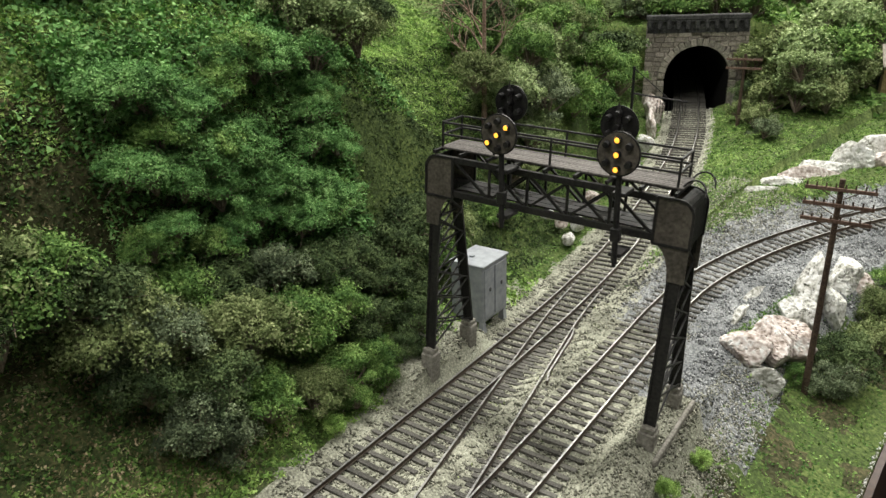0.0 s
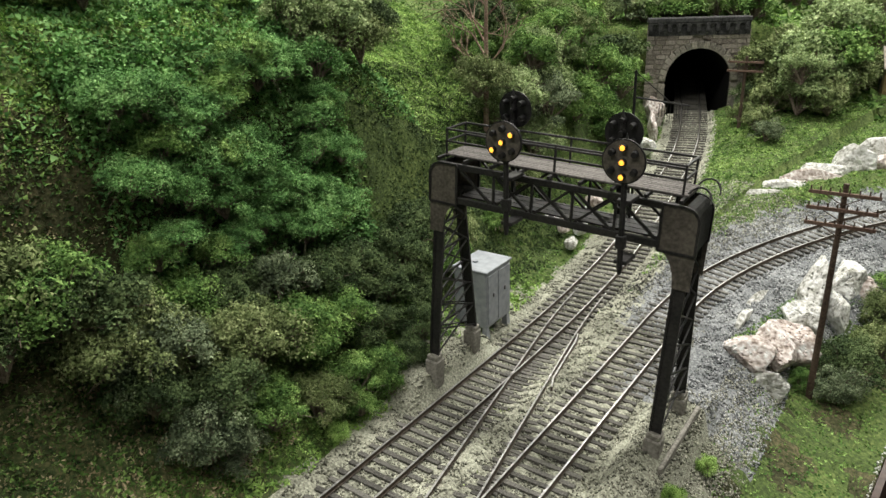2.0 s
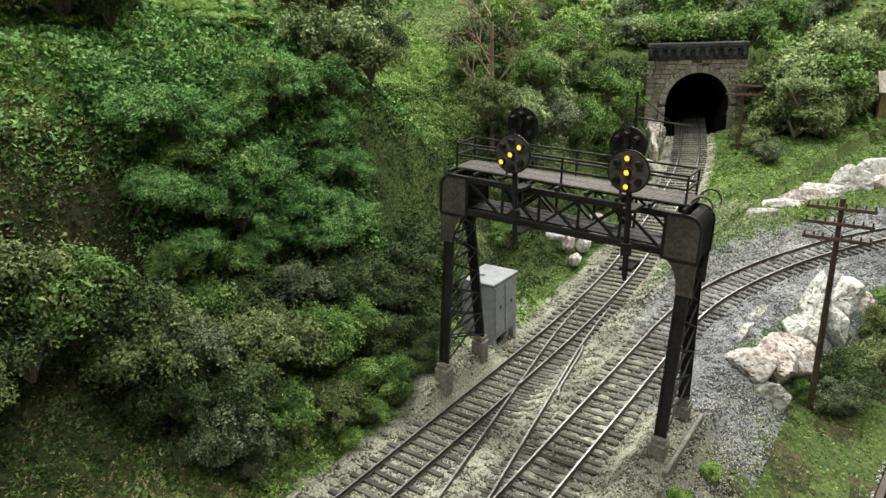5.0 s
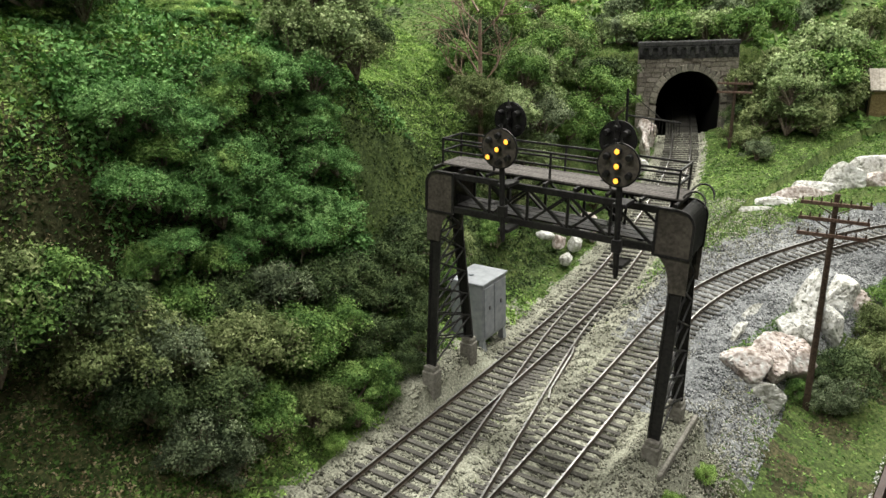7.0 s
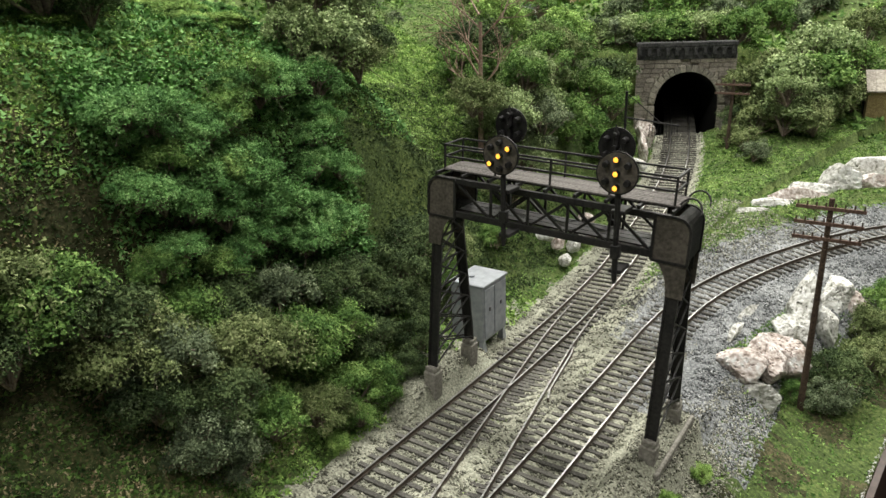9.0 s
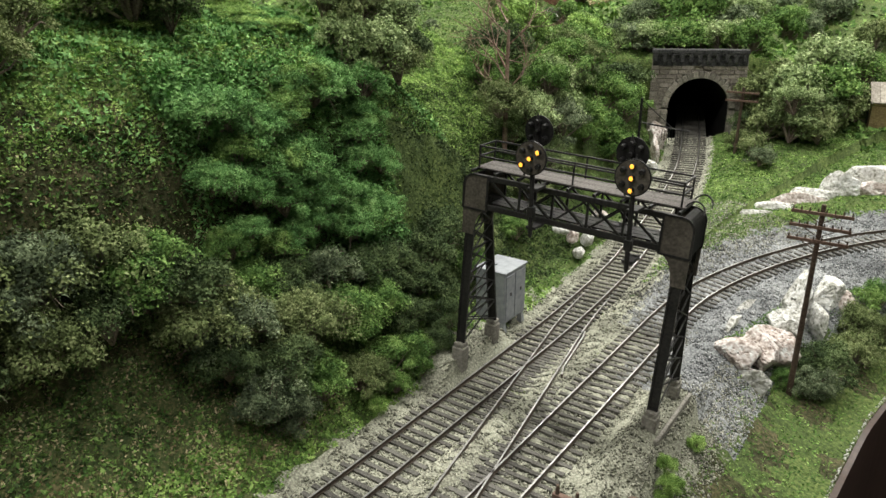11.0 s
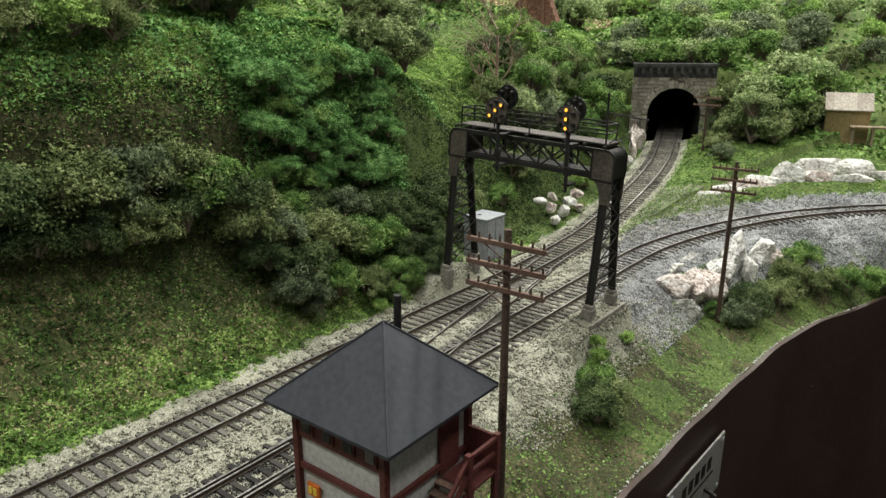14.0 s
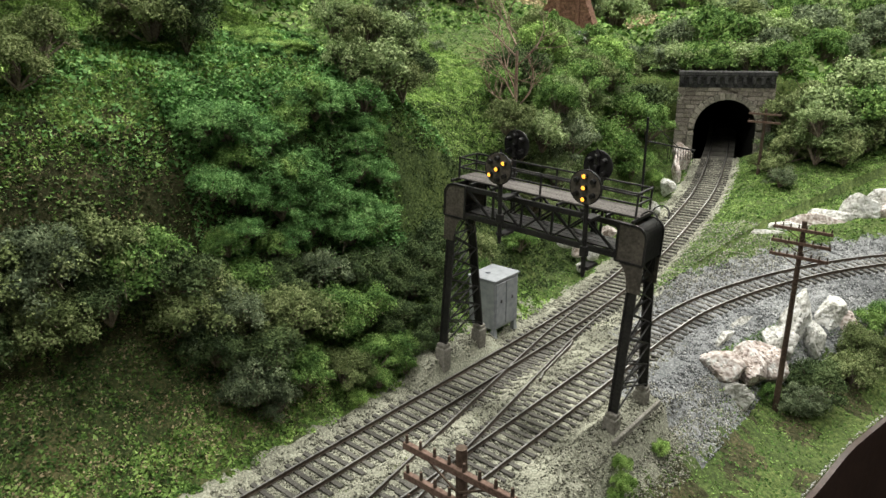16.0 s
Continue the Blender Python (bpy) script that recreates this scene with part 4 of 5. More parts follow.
# ---------------------------------------------------------------- telegraph poles
def telegraph_pole(x, y, z0, z1, arms, lean=(0, 0), label="weathered brown telegraph pole with crossarms and insulators"):
    t = thing("telegraph_pole", label, "telegraph pole", (x, y, z0), group="telegraph poles")
    h = z1 - z0
    part("post", barm((0, 0, -0.012), (lean[0], lean[1], h), 0.00165, 12, 0.00115), M_POLE, t)
    for i in range(arms):
        z = h - 0.0045 - i * 0.0072
        fx, fy = lean[0] * z / h, lean[1] * z / h
        a = part("crossarm", boxm(fx - 0.0140, fx + 0.0140, fy - 0.0021, fy - 0.0009, z - 0.0008, z + 0.0008, bevel=0.0001), M_ARM, t, "brown wooden crossarm")
        for k in range(8):
            px = fx - 0.0132 + k * 0.00377
            part("insulator", barm((px, fy - 0.0015, z + 0.0008), (px, fy - 0.0015, z + 0.0026), 0.00042, 8, 0.0003), M_POLE, a)
        for sgn in (-1, 1):
            part("brace", barm((fx + sgn * 0.0075, fy - 0.0017, z - 0.0006), (fx, fy - 0.0013, z - 0.0050), 0.00025), M_POLE, t)
    return t


telegraph_pole(-0.0185, 0.1605, -0.0065, 0.0962, 3)
telegraph_pole(-0.0285, 0.4440, -0.0330, 0.0785, 3)
telegraph_pole(0.075, 0.640, -0.034, 0.055, 2)
telegraph_pole(-0.1385, 0.733, 0.030, 0.100, 2, label="slim telegraph pole among the shrubs by the portal")


def telltale():
    t = thing("bridge_telltale", "black telltale post with hanging cords over the tunnel track", "telltale", (-0.1608, 0.541, 0.004))
    t.rotation_euler = (0, 0, radians(18))
    part("post", barm((0, 0, -0.02), (0, 0, 0.106), 0.0009, 8), M_BLACK, t)
    arm = part("arm", barm((0, 0, 0.0895), (0.0335, 0, 0.0845), 0.0006, 6), M_BLACK, t)
    part("stay", barm((0, 0, 0.105), (0.022, 0, 0.0865), 0.0003, 5), M_BLACK, t)
    rnd = random.Random(3)
    for i in range(11):
        x = 0.0155 + i * 0.0017
        part("cord", barm((x, 0, 0.0855), (x + rnd.uniform(-0.0006, 0.0006), 0.0004, 0.0755 + rnd.uniform(0, 0.003)), 0.00022, 4), M_BLACK, arm)


telltale()


# ---------------------------------------------------------------- plaster rocks
def rock(x, y, z, sx, sy, sz, turn, seed, mat, group):
    """A broken boulder: flat cleavage planes, then small chips and cracks."""
    rnd = random.Random(seed)
    planes = []
    for _ in range(15):
        n = Vector((rnd.gauss(0, 1), rnd.gauss(0, 1), rnd.gauss(0.2, 0.8))).normalized()
        planes.append((n, rnd.uniform(0.60, 1.05)))
    bm = bmesh.new()
    bmesh.ops.create_icosphere(bm, subdivisions=5 if y < 0.56 and x > -0.1 else 4, radius=1)
    off = Vector((seed * 3.17, seed * 1.31, seed * 2.23))
    for v in bm.verts:
        d = v.co.normalized()
        r = min([1.25] + [h / d.dot(n) for n, h in planes if d.dot(n) > 0.05])
        crack = abs(noise.noise(d * 2.6 + off))
        r -= 0.13 * max(0.0, 0.05 - crack) / 0.05
        r += 0.03 * noise.noise(d * 4 + off) + 0.018 * noise.noise(d * 10 + off) + 0.010 * abs(noise.noise(d * 22 + off))
        v.co = Vector((d.x * r * sx, d.y * r * sy, d.z * r * sz))
    bmesh.ops.rotate(bm, verts=bm.verts, matrix=Matrix.Rotation(radians(turn), 3, "Z"))
    for f in bm.faces:
        f.smooth = True
    for e in bm.edges:
        e.smooth = e.calc_face_angle(0) < radians(14)
    ob = part("rock", bm, mat, None)
    ob.location = (x, y, z)
    tagged(ob, "pale plaster rock with grey cracks and a pink wash" if mat == M_ROCKPINK else "white plaster rock with grey cracks", "rock", group)


# x, y, z of the middle, half sizes, turn, pink or not
NEAR_ROCKS = [(-0.0545, 0.4335, -0.0100, 0.0110, 0.0080, 0.0080, 20, 1), (-0.0470, 0.4260, -0.0195, 0.0110, 0.0065, 0.0070, 25, 0), (-0.0470, 0.4470, -0.0110, 0.0090, 0.0110, 0.0110, 60, 1),
              (-0.0420, 0.4650, -0.0110, 0.0080, 0.0110, 0.0090, 70, 1), (-0.0395, 0.4850, -0.0080, 0.0070, 0.0100, 0.0095, 75, 0), (-0.0400, 0.5130, -0.0010, 0.0080, 0.0170, 0.0135, 8, 0),
              (-0.0300, 0.5120, -0.0110, 0.0060, 0.0120, 0.0120, 20, 0), (-0.0270, 0.5420, -0.0040, 0.0090, 0.0150, 0.0125, 15, 0), (-0.0200, 0.5450, -0.0150, 0.0060, 0.0090, 0.0110, 40, 1),
              (-0.0660, 0.4640, -0.0050, 0.0030, 0.0110, 0.0040, -8, 0), (-0.0640, 0.4880, -0.0030, 0.0025, 0.0120, 0.0035, -12, 0)]
for i_, (x_, y_, z_, a_, b_, c_, r_, p_) in enumerate(NEAR_ROCKS):
    rock(x_, y_, z_, a_ * 1.2, b_ * 1.2, c_ * 1.15, r_, 2 + i_, M_ROCKPINK if p_ else M_ROCK, "rock outcrop by the telegraph pole")
FAR_ROCKS = [(-0.098, 0.612, 0.020, 0.017, 0.007, 0.006), (-0.068, 0.655, 0.022, 0.021, 0.009, 0.011), (-0.046, 0.690, 0.028, 0.012, 0.010, 0.017), (-0.020, 0.706, 0.027, 0.018, 0.009, 0.013),
             (0.008, 0.722, 0.027, 0.017, 0.009, 0.011), (-0.028, 0.722, 0.036, 0.016, 0.009, 0.013), (0.000, 0.738, 0.036, 0.012, 0.008, 0.011), (0.036, 0.742, 0.033, 0.016, 0.008, 0.009),
             (-0.083, 0.634, 0.021, 0.012, 0.007, 0.009), (-0.057, 0.674, 0.026, 0.012, 0.008, 0.013)]
for i_, (x_, y_, z_, a_, b_, c_) in enumerate(FAR_ROCKS):
    rock(x_, y_, z_ - 0.002, a_ * 1.75, b_ * 1.0, c_ * 0.92, 36, 11 + i_, M_ROCKPINK if i_ in (1, 3) else M_ROCK, "rock ledge behind the curved track")
CUT_ROCKS = [(-0.192, 0.660, 0.034, 0.006, 0.011, 0.012), (-0.202, 0.700, 0.042, 0.005, 0.011, 0.017), (-0.184, 0.620, 0.024, 0.005, 0.009, 0.008), (-0.212, 0.735, 0.048, 0.009, 0.012, 0.020),
             (-0.176, 0.488, 0.010, 0.006, 0.005, 0.005), (-0.186, 0.496, 0.018, 0.006, 0.006, 0.006), (-0.180, 0.510, 0.012, 0.005, 0.006, 0.006), (-0.192, 0.508, 0.024, 0.006, 0.005, 0.006),
             (-0.184, 0.524, 0.018, 0.006, 0.006, 0.005), (-0.178, 0.532, 0.012, 0.005, 0.005, 0.005), (-0.190, 0.486, 0.024, 0.005, 0.005, 0.004), (-0.186, 0.542, 0.022, 0.005, 0.006, 0.006)]
for i_, (x_, y_, z_, a_, b_, c_) in enumerate(CUT_ROCKS):
    rock(x_, y_, z_, a_ * 1.15, b_ * 0.8, c_ * 0.75, 10 + 20 * i_, 31 + i_, M_ROCKPINK if i_ % 2 else M_ROCK, "rocks along the tunnel cutting")
rock(-0.222, 0.840, 0.136, 0.018, 0.012, 0.008, 20, 51, M_ROCK, "rocks above the portal")


# ---------------------------------------------------------------- shed with a loading platform
def shed():
    s = thing("trackside_shed", "small yellow clapboard shed with a weathered shingle roof and plank platform", "shed", (-0.030, 0.868, 0.060))
    s.rotation_euler = (0, 0, radians(14))
    w, d, h = 0.021, 0.017, 0.023
    bm = bmesh.new()
    ring = [(-d, -0.02), (d, -0.02), (d, h), (0, h + 0.014), (-d, h)]
    q = [[bm.verts.new((x, y, z)) for y, z in ring] for x in (-w, w)]
    bm.faces.new(q[0])
    bm.faces.new(q[1])
    for i in range(5):
        j = (i + 1) % 5
        bm.faces.new((q[0][i], q[0][j], q[1][j], q[1][i]))
    part("wall", bm, M_SHED, s, "yellow clapboard walls")
    for i in range(9):
        part("clapboard", boxm(-w, w, -d - 0.0005, -d, i * 0.0025, i * 0.0025 + 0.0022), M_SHED, s)
    # no opening is cut: a near-black slab paints the doorway's inner shade
    part("door", boxm(-w - 0.0006, -w, -0.006, 0.002, -0.001, 0.018), M_GLASS_DOORSHADE, s, "near-black slab standing for the shade of an open doorway")
    for sgn in (-1, 1):
        for i in range(6):
            x = -w - 0.002 + i * (2 * w + 0.004) / 6
            bm = bmesh.new()
            pts = [(0, h + 0.0145), (sgn * (d + 0.004), h - 0.0025)]
            v = []
            for xx in (x, x + (2 * w + 0.004) / 6 - 0.0002):
                for y, z in pts:
                    v += [bm.verts.new((xx, y, z)), bm.verts.new((xx, y, z + 0.0010))]
            for k in ((0, 1, 3, 2), (4, 5, 7, 6), (0, 1, 5, 4), (2, 3, 7, 6), (1, 3, 7, 5), (0, 2, 6, 4)):
                bm.faces.new([v[j] for j in k])
            part("roof_shingles", bm, M_SHINGLE, s, "weathered grey-tan roofing strip")
    p = thing("loading_platform", "plank loading platform on short posts beside the shed", "platform", (0.000, 0.850, 0.058))
    p.rotation_euler = (0, 0, radians(14))
    for i in range(16):
        part("plank", boxm(-0.022 + i * 0.0050, -0.0174 + i * 0.0050, -0.010, 0.006, 0.0066, 0.0078), M_PLANK, p)
    for i in range(5):
        for y in (-0.008, 0.004):
            part("post", boxm(-0.020 + i * 0.018, -0.018 + i * 0.018, y, y + 0.002, -0.012, 0.0066), M_PLANK, p)
    f = thing("board_fence", "tall tan board fence behind the platform", "fence", (0.020, 0.882, 0.060))
    f.rotation_euler = (0, 0, radians(14))
    for i in range(18):
        part("board", boxm(i * 0.0042, i * 0.0042 + 0.0040, -0.0006, 0.0006, -0.012, 0.027), M_SHED, f)


shed()


# ---------------------------------------------------------------- brick retaining wall of the upper line
def brick_wall():
    b = thing("brick_retaining_wall", "red-brown brick retaining wall with sloping ends above the hillside", "retaining wall", (-0.396, 0.800, 0.158))
    bm = bmesh.new()
    ring = [(-0.048, -0.03), (0.046, -0.03), (0.046, 0.004), (0.024, 0.054), (-0.006, 0.054), (-0.048, 0.006)]
    f = bm.faces.new([bm.verts.new((x, 0, z)) for x, z in ring])
    e = bmesh.ops.extrude_face_region(bm, geom=[f])
    bmesh.ops.translate(bm, verts=[v for v in e["geom"] if isinstance(v, bmesh.types.BMVert)], vec=(0, 0.012, 0))
    part("wall_core", bm, M_BRICK, b)
    one = bpy.data.meshes.new("brick")
    bm = boxm(-0.0034, 0.0034, -0.0006, 0.0006, -0.0013, 0.0013, bevel=0.00015)
    bm.to_mesh(one)
    bm.free()
    one.materials.append(M_BRICK)
    for r in range(17):
        z = 0.0015 + r * 0.0030
        for i in range(14):
            x = -0.048 + i * 0.0073 + (r % 2) * 0.0036
            lo = -0.046 + max(0, z - 0.006) * 0.88
            hi = 0.044 - max(0, z - 0.004) * 0.41
            if lo < x < hi:
                k = new("brick", one)
                k.parent = b
                k.location = (x, -0.0003, z)
    for x in (-0.004, 0.022):
        part("pilaster", boxm(x - 0.002, x + 0.002, -0.0022, 0.002, -0.01, 0.0535), M_BRICK, b)
    part("coping", boxm(-0.008, 0.026, -0.002, 0.013, 0.054, 0.0565, bevel=0.0004), M_CONC, b)


brick_wall()
tagged(part("upper_roadbed", boxm(-0.56, -0.342, 0.770, 0.799, 0.120, 0.1655, bevel=0.001), M_GREY, None), "grey gravel ledge carrying the upper line", "roadbed", kind="structure")
for i_ in range(7):
    rock(-0.50 + 0.028 * i_, 0.762, 0.152, 0.016, 0.008, 0.010, 12 * i_, 61 + i_, M_ROCK, "rocks under the upper line")


# ---------------------------------------------------------------- switch panel on the fascia
def control_panel():
    c = thing("toggle_switch_plate", "brushed metal plate with black toggles screwed to the fascia", "control panel", (0.0024, 0.314, -0.0695))
    c.rotation_euler = (0, 0, radians(-3))
    part("plate", boxm(0.001, 0.0022, -0.038, 0.038, -0.020, 0.015, bevel=0.0002), M_PLATE, c)
    for y in (-0.034, 0.034):
        for z in (-0.017, 0.012):
            part("screw", barm((0.0022, y, z), (0.0030, y, z), 0.0013, 10), M_CABINET, c)
    for i, (y, z) in enumerate(((-0.014, -0.011), (0.014, -0.009))):
        part("toggle", barm((0.0022, y, z), (0.0085, y, z - 0.002), 0.0017, 10, 0.0011), M_BLACK, c)
    for i in range(5):
        part("marking_bar", boxm(0.0022, 0.0024, -0.020 + i * 0.0085, -0.0145 + i * 0.0085, 0.001, 0.0085), M_BLACK, c)
    part("marking_bar", boxm(0.0022, 0.0024, -0.024, 0.024, -0.0035, -0.0020), M_BLACK, c)


control_panel()
for y_, z_ in ((0.505, -0.085), (0.492, -0.115), (0.62, -0.070)):
    s_ = thing("fascia_screw", "small dark screw head in the brown fascia", "screw", (float(edge_x(y_)) + 0.003, y_, z_), group="fascia screws")
    part("head", barm((-0.002, 0, 0), (0.0012, 0, 0), 0.0017, 10, 0.0010), M_BLACK, s_)


# ---------------------------------------------------------------- shrubs and trees
def bush_parts(name, seed, mat, blobs, per, flat, leaf, ragged):
    """Leaves of a shrub of radius one: uneven tufts round a dome, and the twigs that carry them."""
    rng = np.random.default_rng(seed)
    pts, nrm, sz = [], [], []
    tips = []
    for i in range(blobs):
        a, e = rng.random() * 6.283, rng.random() ** 0.75 * 1.75 - 0.40
        r = 0.50 + 0.30 * rng.random() + ragged * rng.normal() * 0.12
        c = np.array([r * math.cos(a) * math.cos(e), r * math.sin(a) * math.cos(e), 0.12 + r * math.sin(e) * flat])
        tips.append(c)
        br = rng.uniform(0.18, 0.34)
        q = rng.normal(size=(per, 3))
        q /= np.linalg.norm(q, axis=1)[:, None]
        q[:, 2] = np.where(q[:, 2] < -0.35, -q[:, 2], q[:, 2])
        rad = br * (0.70 + 0.42 * rng.random((per, 1))) * (1 + 0.25 * np.sin(q[:, :1] * 5 + i) * np.sin(q[:, 1:2] * 6))
        pts.append(c + q * rad)
        nrm.append(q + np.array([0, 0, 0.35]))
        sz.append(leaf * (0.6 + 0.8 * rng.random(per)))
    me = flake_mesh(name, np.concatenate(pts), np.concatenate(nrm), np.concatenate(sz), mat, rng)
    bm = bmesh.new()
    root = Vector((0, 0, -0.35))
    for c in tips[:16]:
        m = Vector(c) * 0.5 + Vector(rng.normal(size=3) * 0.08)
        bar(bm, root, m, 0.045, 4, 0.028)
        bar(bm, m, Vector(c) * 1.04, 0.028, 4, 0.012)
        for k in range(2):
            bar(bm, m, Vector(c) * 0.8 + Vector(rng.normal(size=3) * 0.24), 0.014, 3, 0.006)
    tw = bpy.data.meshes.new("branches")
    bm.to_mesh(tw)
    bm.free()
    tw.materials.append(M_TWIG)
    return me, tw


LOOK = {"bright": "bright green", "green": "mid green", "emerald": "blue-green", "olive": "olive green", "dark": "dark green", "grey": "grey-green twiggy", "pale": "pale green"}
PROTO, FARPROTO = {}, {}
for i_, (k_, m_) in enumerate(F.items()):
    if k_ == "straw":
        continue
    for v_ in range(2):
        PROTO[k_, v_] = bush_parts("foliage", 10 * i_ + v_, m_, 36, 330, 0.80 if v_ else 0.95, 0.030, 1.0 if k_ in ("grey", "olive") else 0.6)
        FARPROTO[k_, v_] = bush_parts("foliage", 10 * i_ + v_ + 5, m_, 30, 190, 0.85, 0.042, 0.9)
BUSH_RND = random.Random(12)


def bush(x, y, r, kind, z=None, squash=1.0, name="shrub", sink=0.25, what="shrub on the hillside", group="shrubs"):
    g = float(ground(x, y)) if z is None else z
    t = thing(name, "%s %s" % (LOOK[kind], what), "shrub" if name == "shrub" else "tree", (x, y, g + r * sink), group=group)
    me, tw = (FARPROTO if y > 0.72 or x < -0.33 else PROTO)[kind, BUSH_RND.randrange(2)]
    t.rotation_euler = (BUSH_RND.uniform(-0.15, 0.15), BUSH_RND.uniform(-0.15, 0.15), BUSH_RND.uniform(0, 6.28))
    t.scale = (r * BUSH_RND.uniform(0.9, 1.15), r * BUSH_RND.uniform(0.9, 1.15), r * squash)
    part("foliage", me, None, t)
    part("stem", tw, None, t, "bare grey-brown twigs")
    return t


# hedge along the foot of the bank, from the bridge back past the meadow
# x, y, height of the middle, radius, kind
HEDGE = [(-0.236, 0.050, 0.086, 0.030, "dark"), (-0.236, 0.075, 0.086, 0.029, "green"), (-0.235, 0.098, 0.084, 0.026, "dark"), (-0.233, 0.120, 0.084, 0.026, "olive"), (-0.230, 0.140, 0.086, 0.026, "olive"),
         (-0.228, 0.160, 0.087, 0.024, "grey"), (-0.226, 0.178, 0.087, 0.025, "olive"), (-0.221, 0.195, 0.080, 0.023, "green"), (-0.214, 0.205, 0.070, 0.022, "dark"), (-0.209, 0.214, 0.061, 0.020, "olive"),
         (-0.219, 0.178, 0.070, 0.018, "dark"), (-0.222, 0.154, 0.070, 0.019, "olive"), (-0.226, 0.132, 0.068, 0.018, "dark"), (-0.228, 0.110, 0.068, 0.018, "dark"),
         (-0.172, 0.301, 0.008, 0.009, "green"), (-0.174, 0.318, 0.014, 0.010, "dark"), (-0.178, 0.331, 0.021, 0.013, "dark"), (-0.173, 0.284, 0.006, 0.008, "green"), (-0.171, 0.268, 0.003, 0.006, "bright"),
         (-0.206, 0.222, 0.053, 0.019, "grey"), (-0.199, 0.212, 0.042, 0.014, "dark"), (-0.187, 0.222, 0.024, 0.015, "grey"), (-0.191, 0.236, 0.033, 0.016, "dark"), (-0.182, 0.230, 0.015, 0.011, "grey"),
         (-0.204, 0.240, 0.046, 0.019, "olive"), (-0.201, 0.258, 0.043, 0.020, "olive"), (-0.198, 0.277, 0.040, 0.019, "green"), (-0.196, 0.296, 0.036, 0.018, "green"), (-0.186, 0.250, 0.020, 0.015, "green"),
         (-0.182, 0.268, 0.016, 0.014, "olive"), (-0.181, 0.287, 0.014, 0.014, "green"), (-0.180, 0.304, 0.015, 0.013, "green"), (-0.189, 0.312, 0.026, 0.015, "dark")]
HEDGE2 = [(-0.223, 0.222, 0.064, 0.018, "dark"), (-0.220, 0.240, 0.060, 0.019, "green"), (-0.217, 0.260, 0.056, 0.019, "dark"), (-0.213, 0.281, 0.052, 0.019, "grey"), (-0.209, 0.302, 0.048, 0.019, "dark"),
          (-0.206, 0.322, 0.046, 0.019, "dark"), (-0.197, 0.334, 0.036, 0.016, "dark"), (-0.205, 0.350, 0.044, 0.019, "dark"), (-0.198, 0.352, 0.026, 0.013, "dark"), (-0.212, 0.372, 0.048, 0.019, "dark"), (-0.200, 0.392, 0.028, 0.014, "green"),
          (-0.208, 0.405, 0.036, 0.017, "olive")]
for x_, y_, z_, r_, k_ in HEDGE + HEDGE2:
    bush(x_, y_, r_, k_, z=z_ - 0.35 * r_, sink=0.0, what="shrub in the hedge below the bank", group="hedge shrubs")
# climbing growth on the steep bank
for i_ in range(44):
    k_ = (i_ % 22) / 21
    h_ = BUSH_RND.random()
    y_ = 0.238 + 0.104 * k_
    bush(-0.220 - 0.021 * h_, y_, BUSH_RND.uniform(0.012, 0.017), "emerald" if i_ % 5 else "green", z=0.060 + 0.074 * h_, squash=0.85, sink=0.0, what="undergrowth climbing the bank", group="bank undergrowth")
for i_ in range(24):
    x_, y_ = -0.256 - 0.060 * BUSH_RND.random(), 0.06 + 0.29 * BUSH_RND.random()
    bush(x_, y_, BUSH_RND.uniform(0.010, 0.017), BUSH_RND.choice(("emerald", "bright", "bright")), squash=0.4, sink=0.0, what="low growth on the shelf", group="shelf growth")
# shelf and upper slope
SHELF = [(-0.287, 0.246, 0.180, 0.023, "olive"), (-0.292, 0.266, 0.184, 0.025, "dark"), (-0.300, 0.236, 0.186, 0.023, "dark"), (-0.282, 0.262, 0.172, 0.017, "dark"),
         (-0.258, 0.174, 0.162, 0.017, "olive"), (-0.262, 0.156, 0.163, 0.018, "bright"), (-0.270, 0.190, 0.172, 0.016, "olive"), (-0.262, 0.130, 0.160, 0.018, "olive"),
         (-0.247, 0.360, 0.150, 0.023, "pale"), (-0.253, 0.343, 0.153, 0.020, "pale"), (-0.246, 0.380, 0.142, 0.019, "olive"), (-0.262, 0.382, 0.168, 0.023, "pale"), (-0.256, 0.360, 0.172, 0.020, "olive"), (-0.268, 0.402, 0.166, 0.022, "grey"),
         (-0.272, 0.350, 0.178, 0.018, "pale"), (-0.255, 0.400, 0.148, 0.018, "dark"),
         (-0.350, 0.205, 0.205, 0.026, "bright"), (-0.345, 0.305, 0.208, 0.026, "olive"), (-0.340, 0.345, 0.210, 0.026, "grey"), (-0.380, 0.330, 0.225, 0.034, "olive"), (-0.400, 0.375, 0.230, 0.036, "grey"),
         (-0.420, 0.430, 0.235, 0.036, "green"), (-0.380, 0.250, 0.225, 0.036, "olive"), (-0.400, 0.190, 0.230, 0.036, "grey"), (-0.330, 0.150, 0.205, 0.028, "green")]
for x_, y_, z_, r_, k_ in SHELF:
    bush(x_, y_, r_, k_, z=z_ - 0.35 * r_, sink=0.0, what="tree on the upper slope", name="tree", group="hill trees")
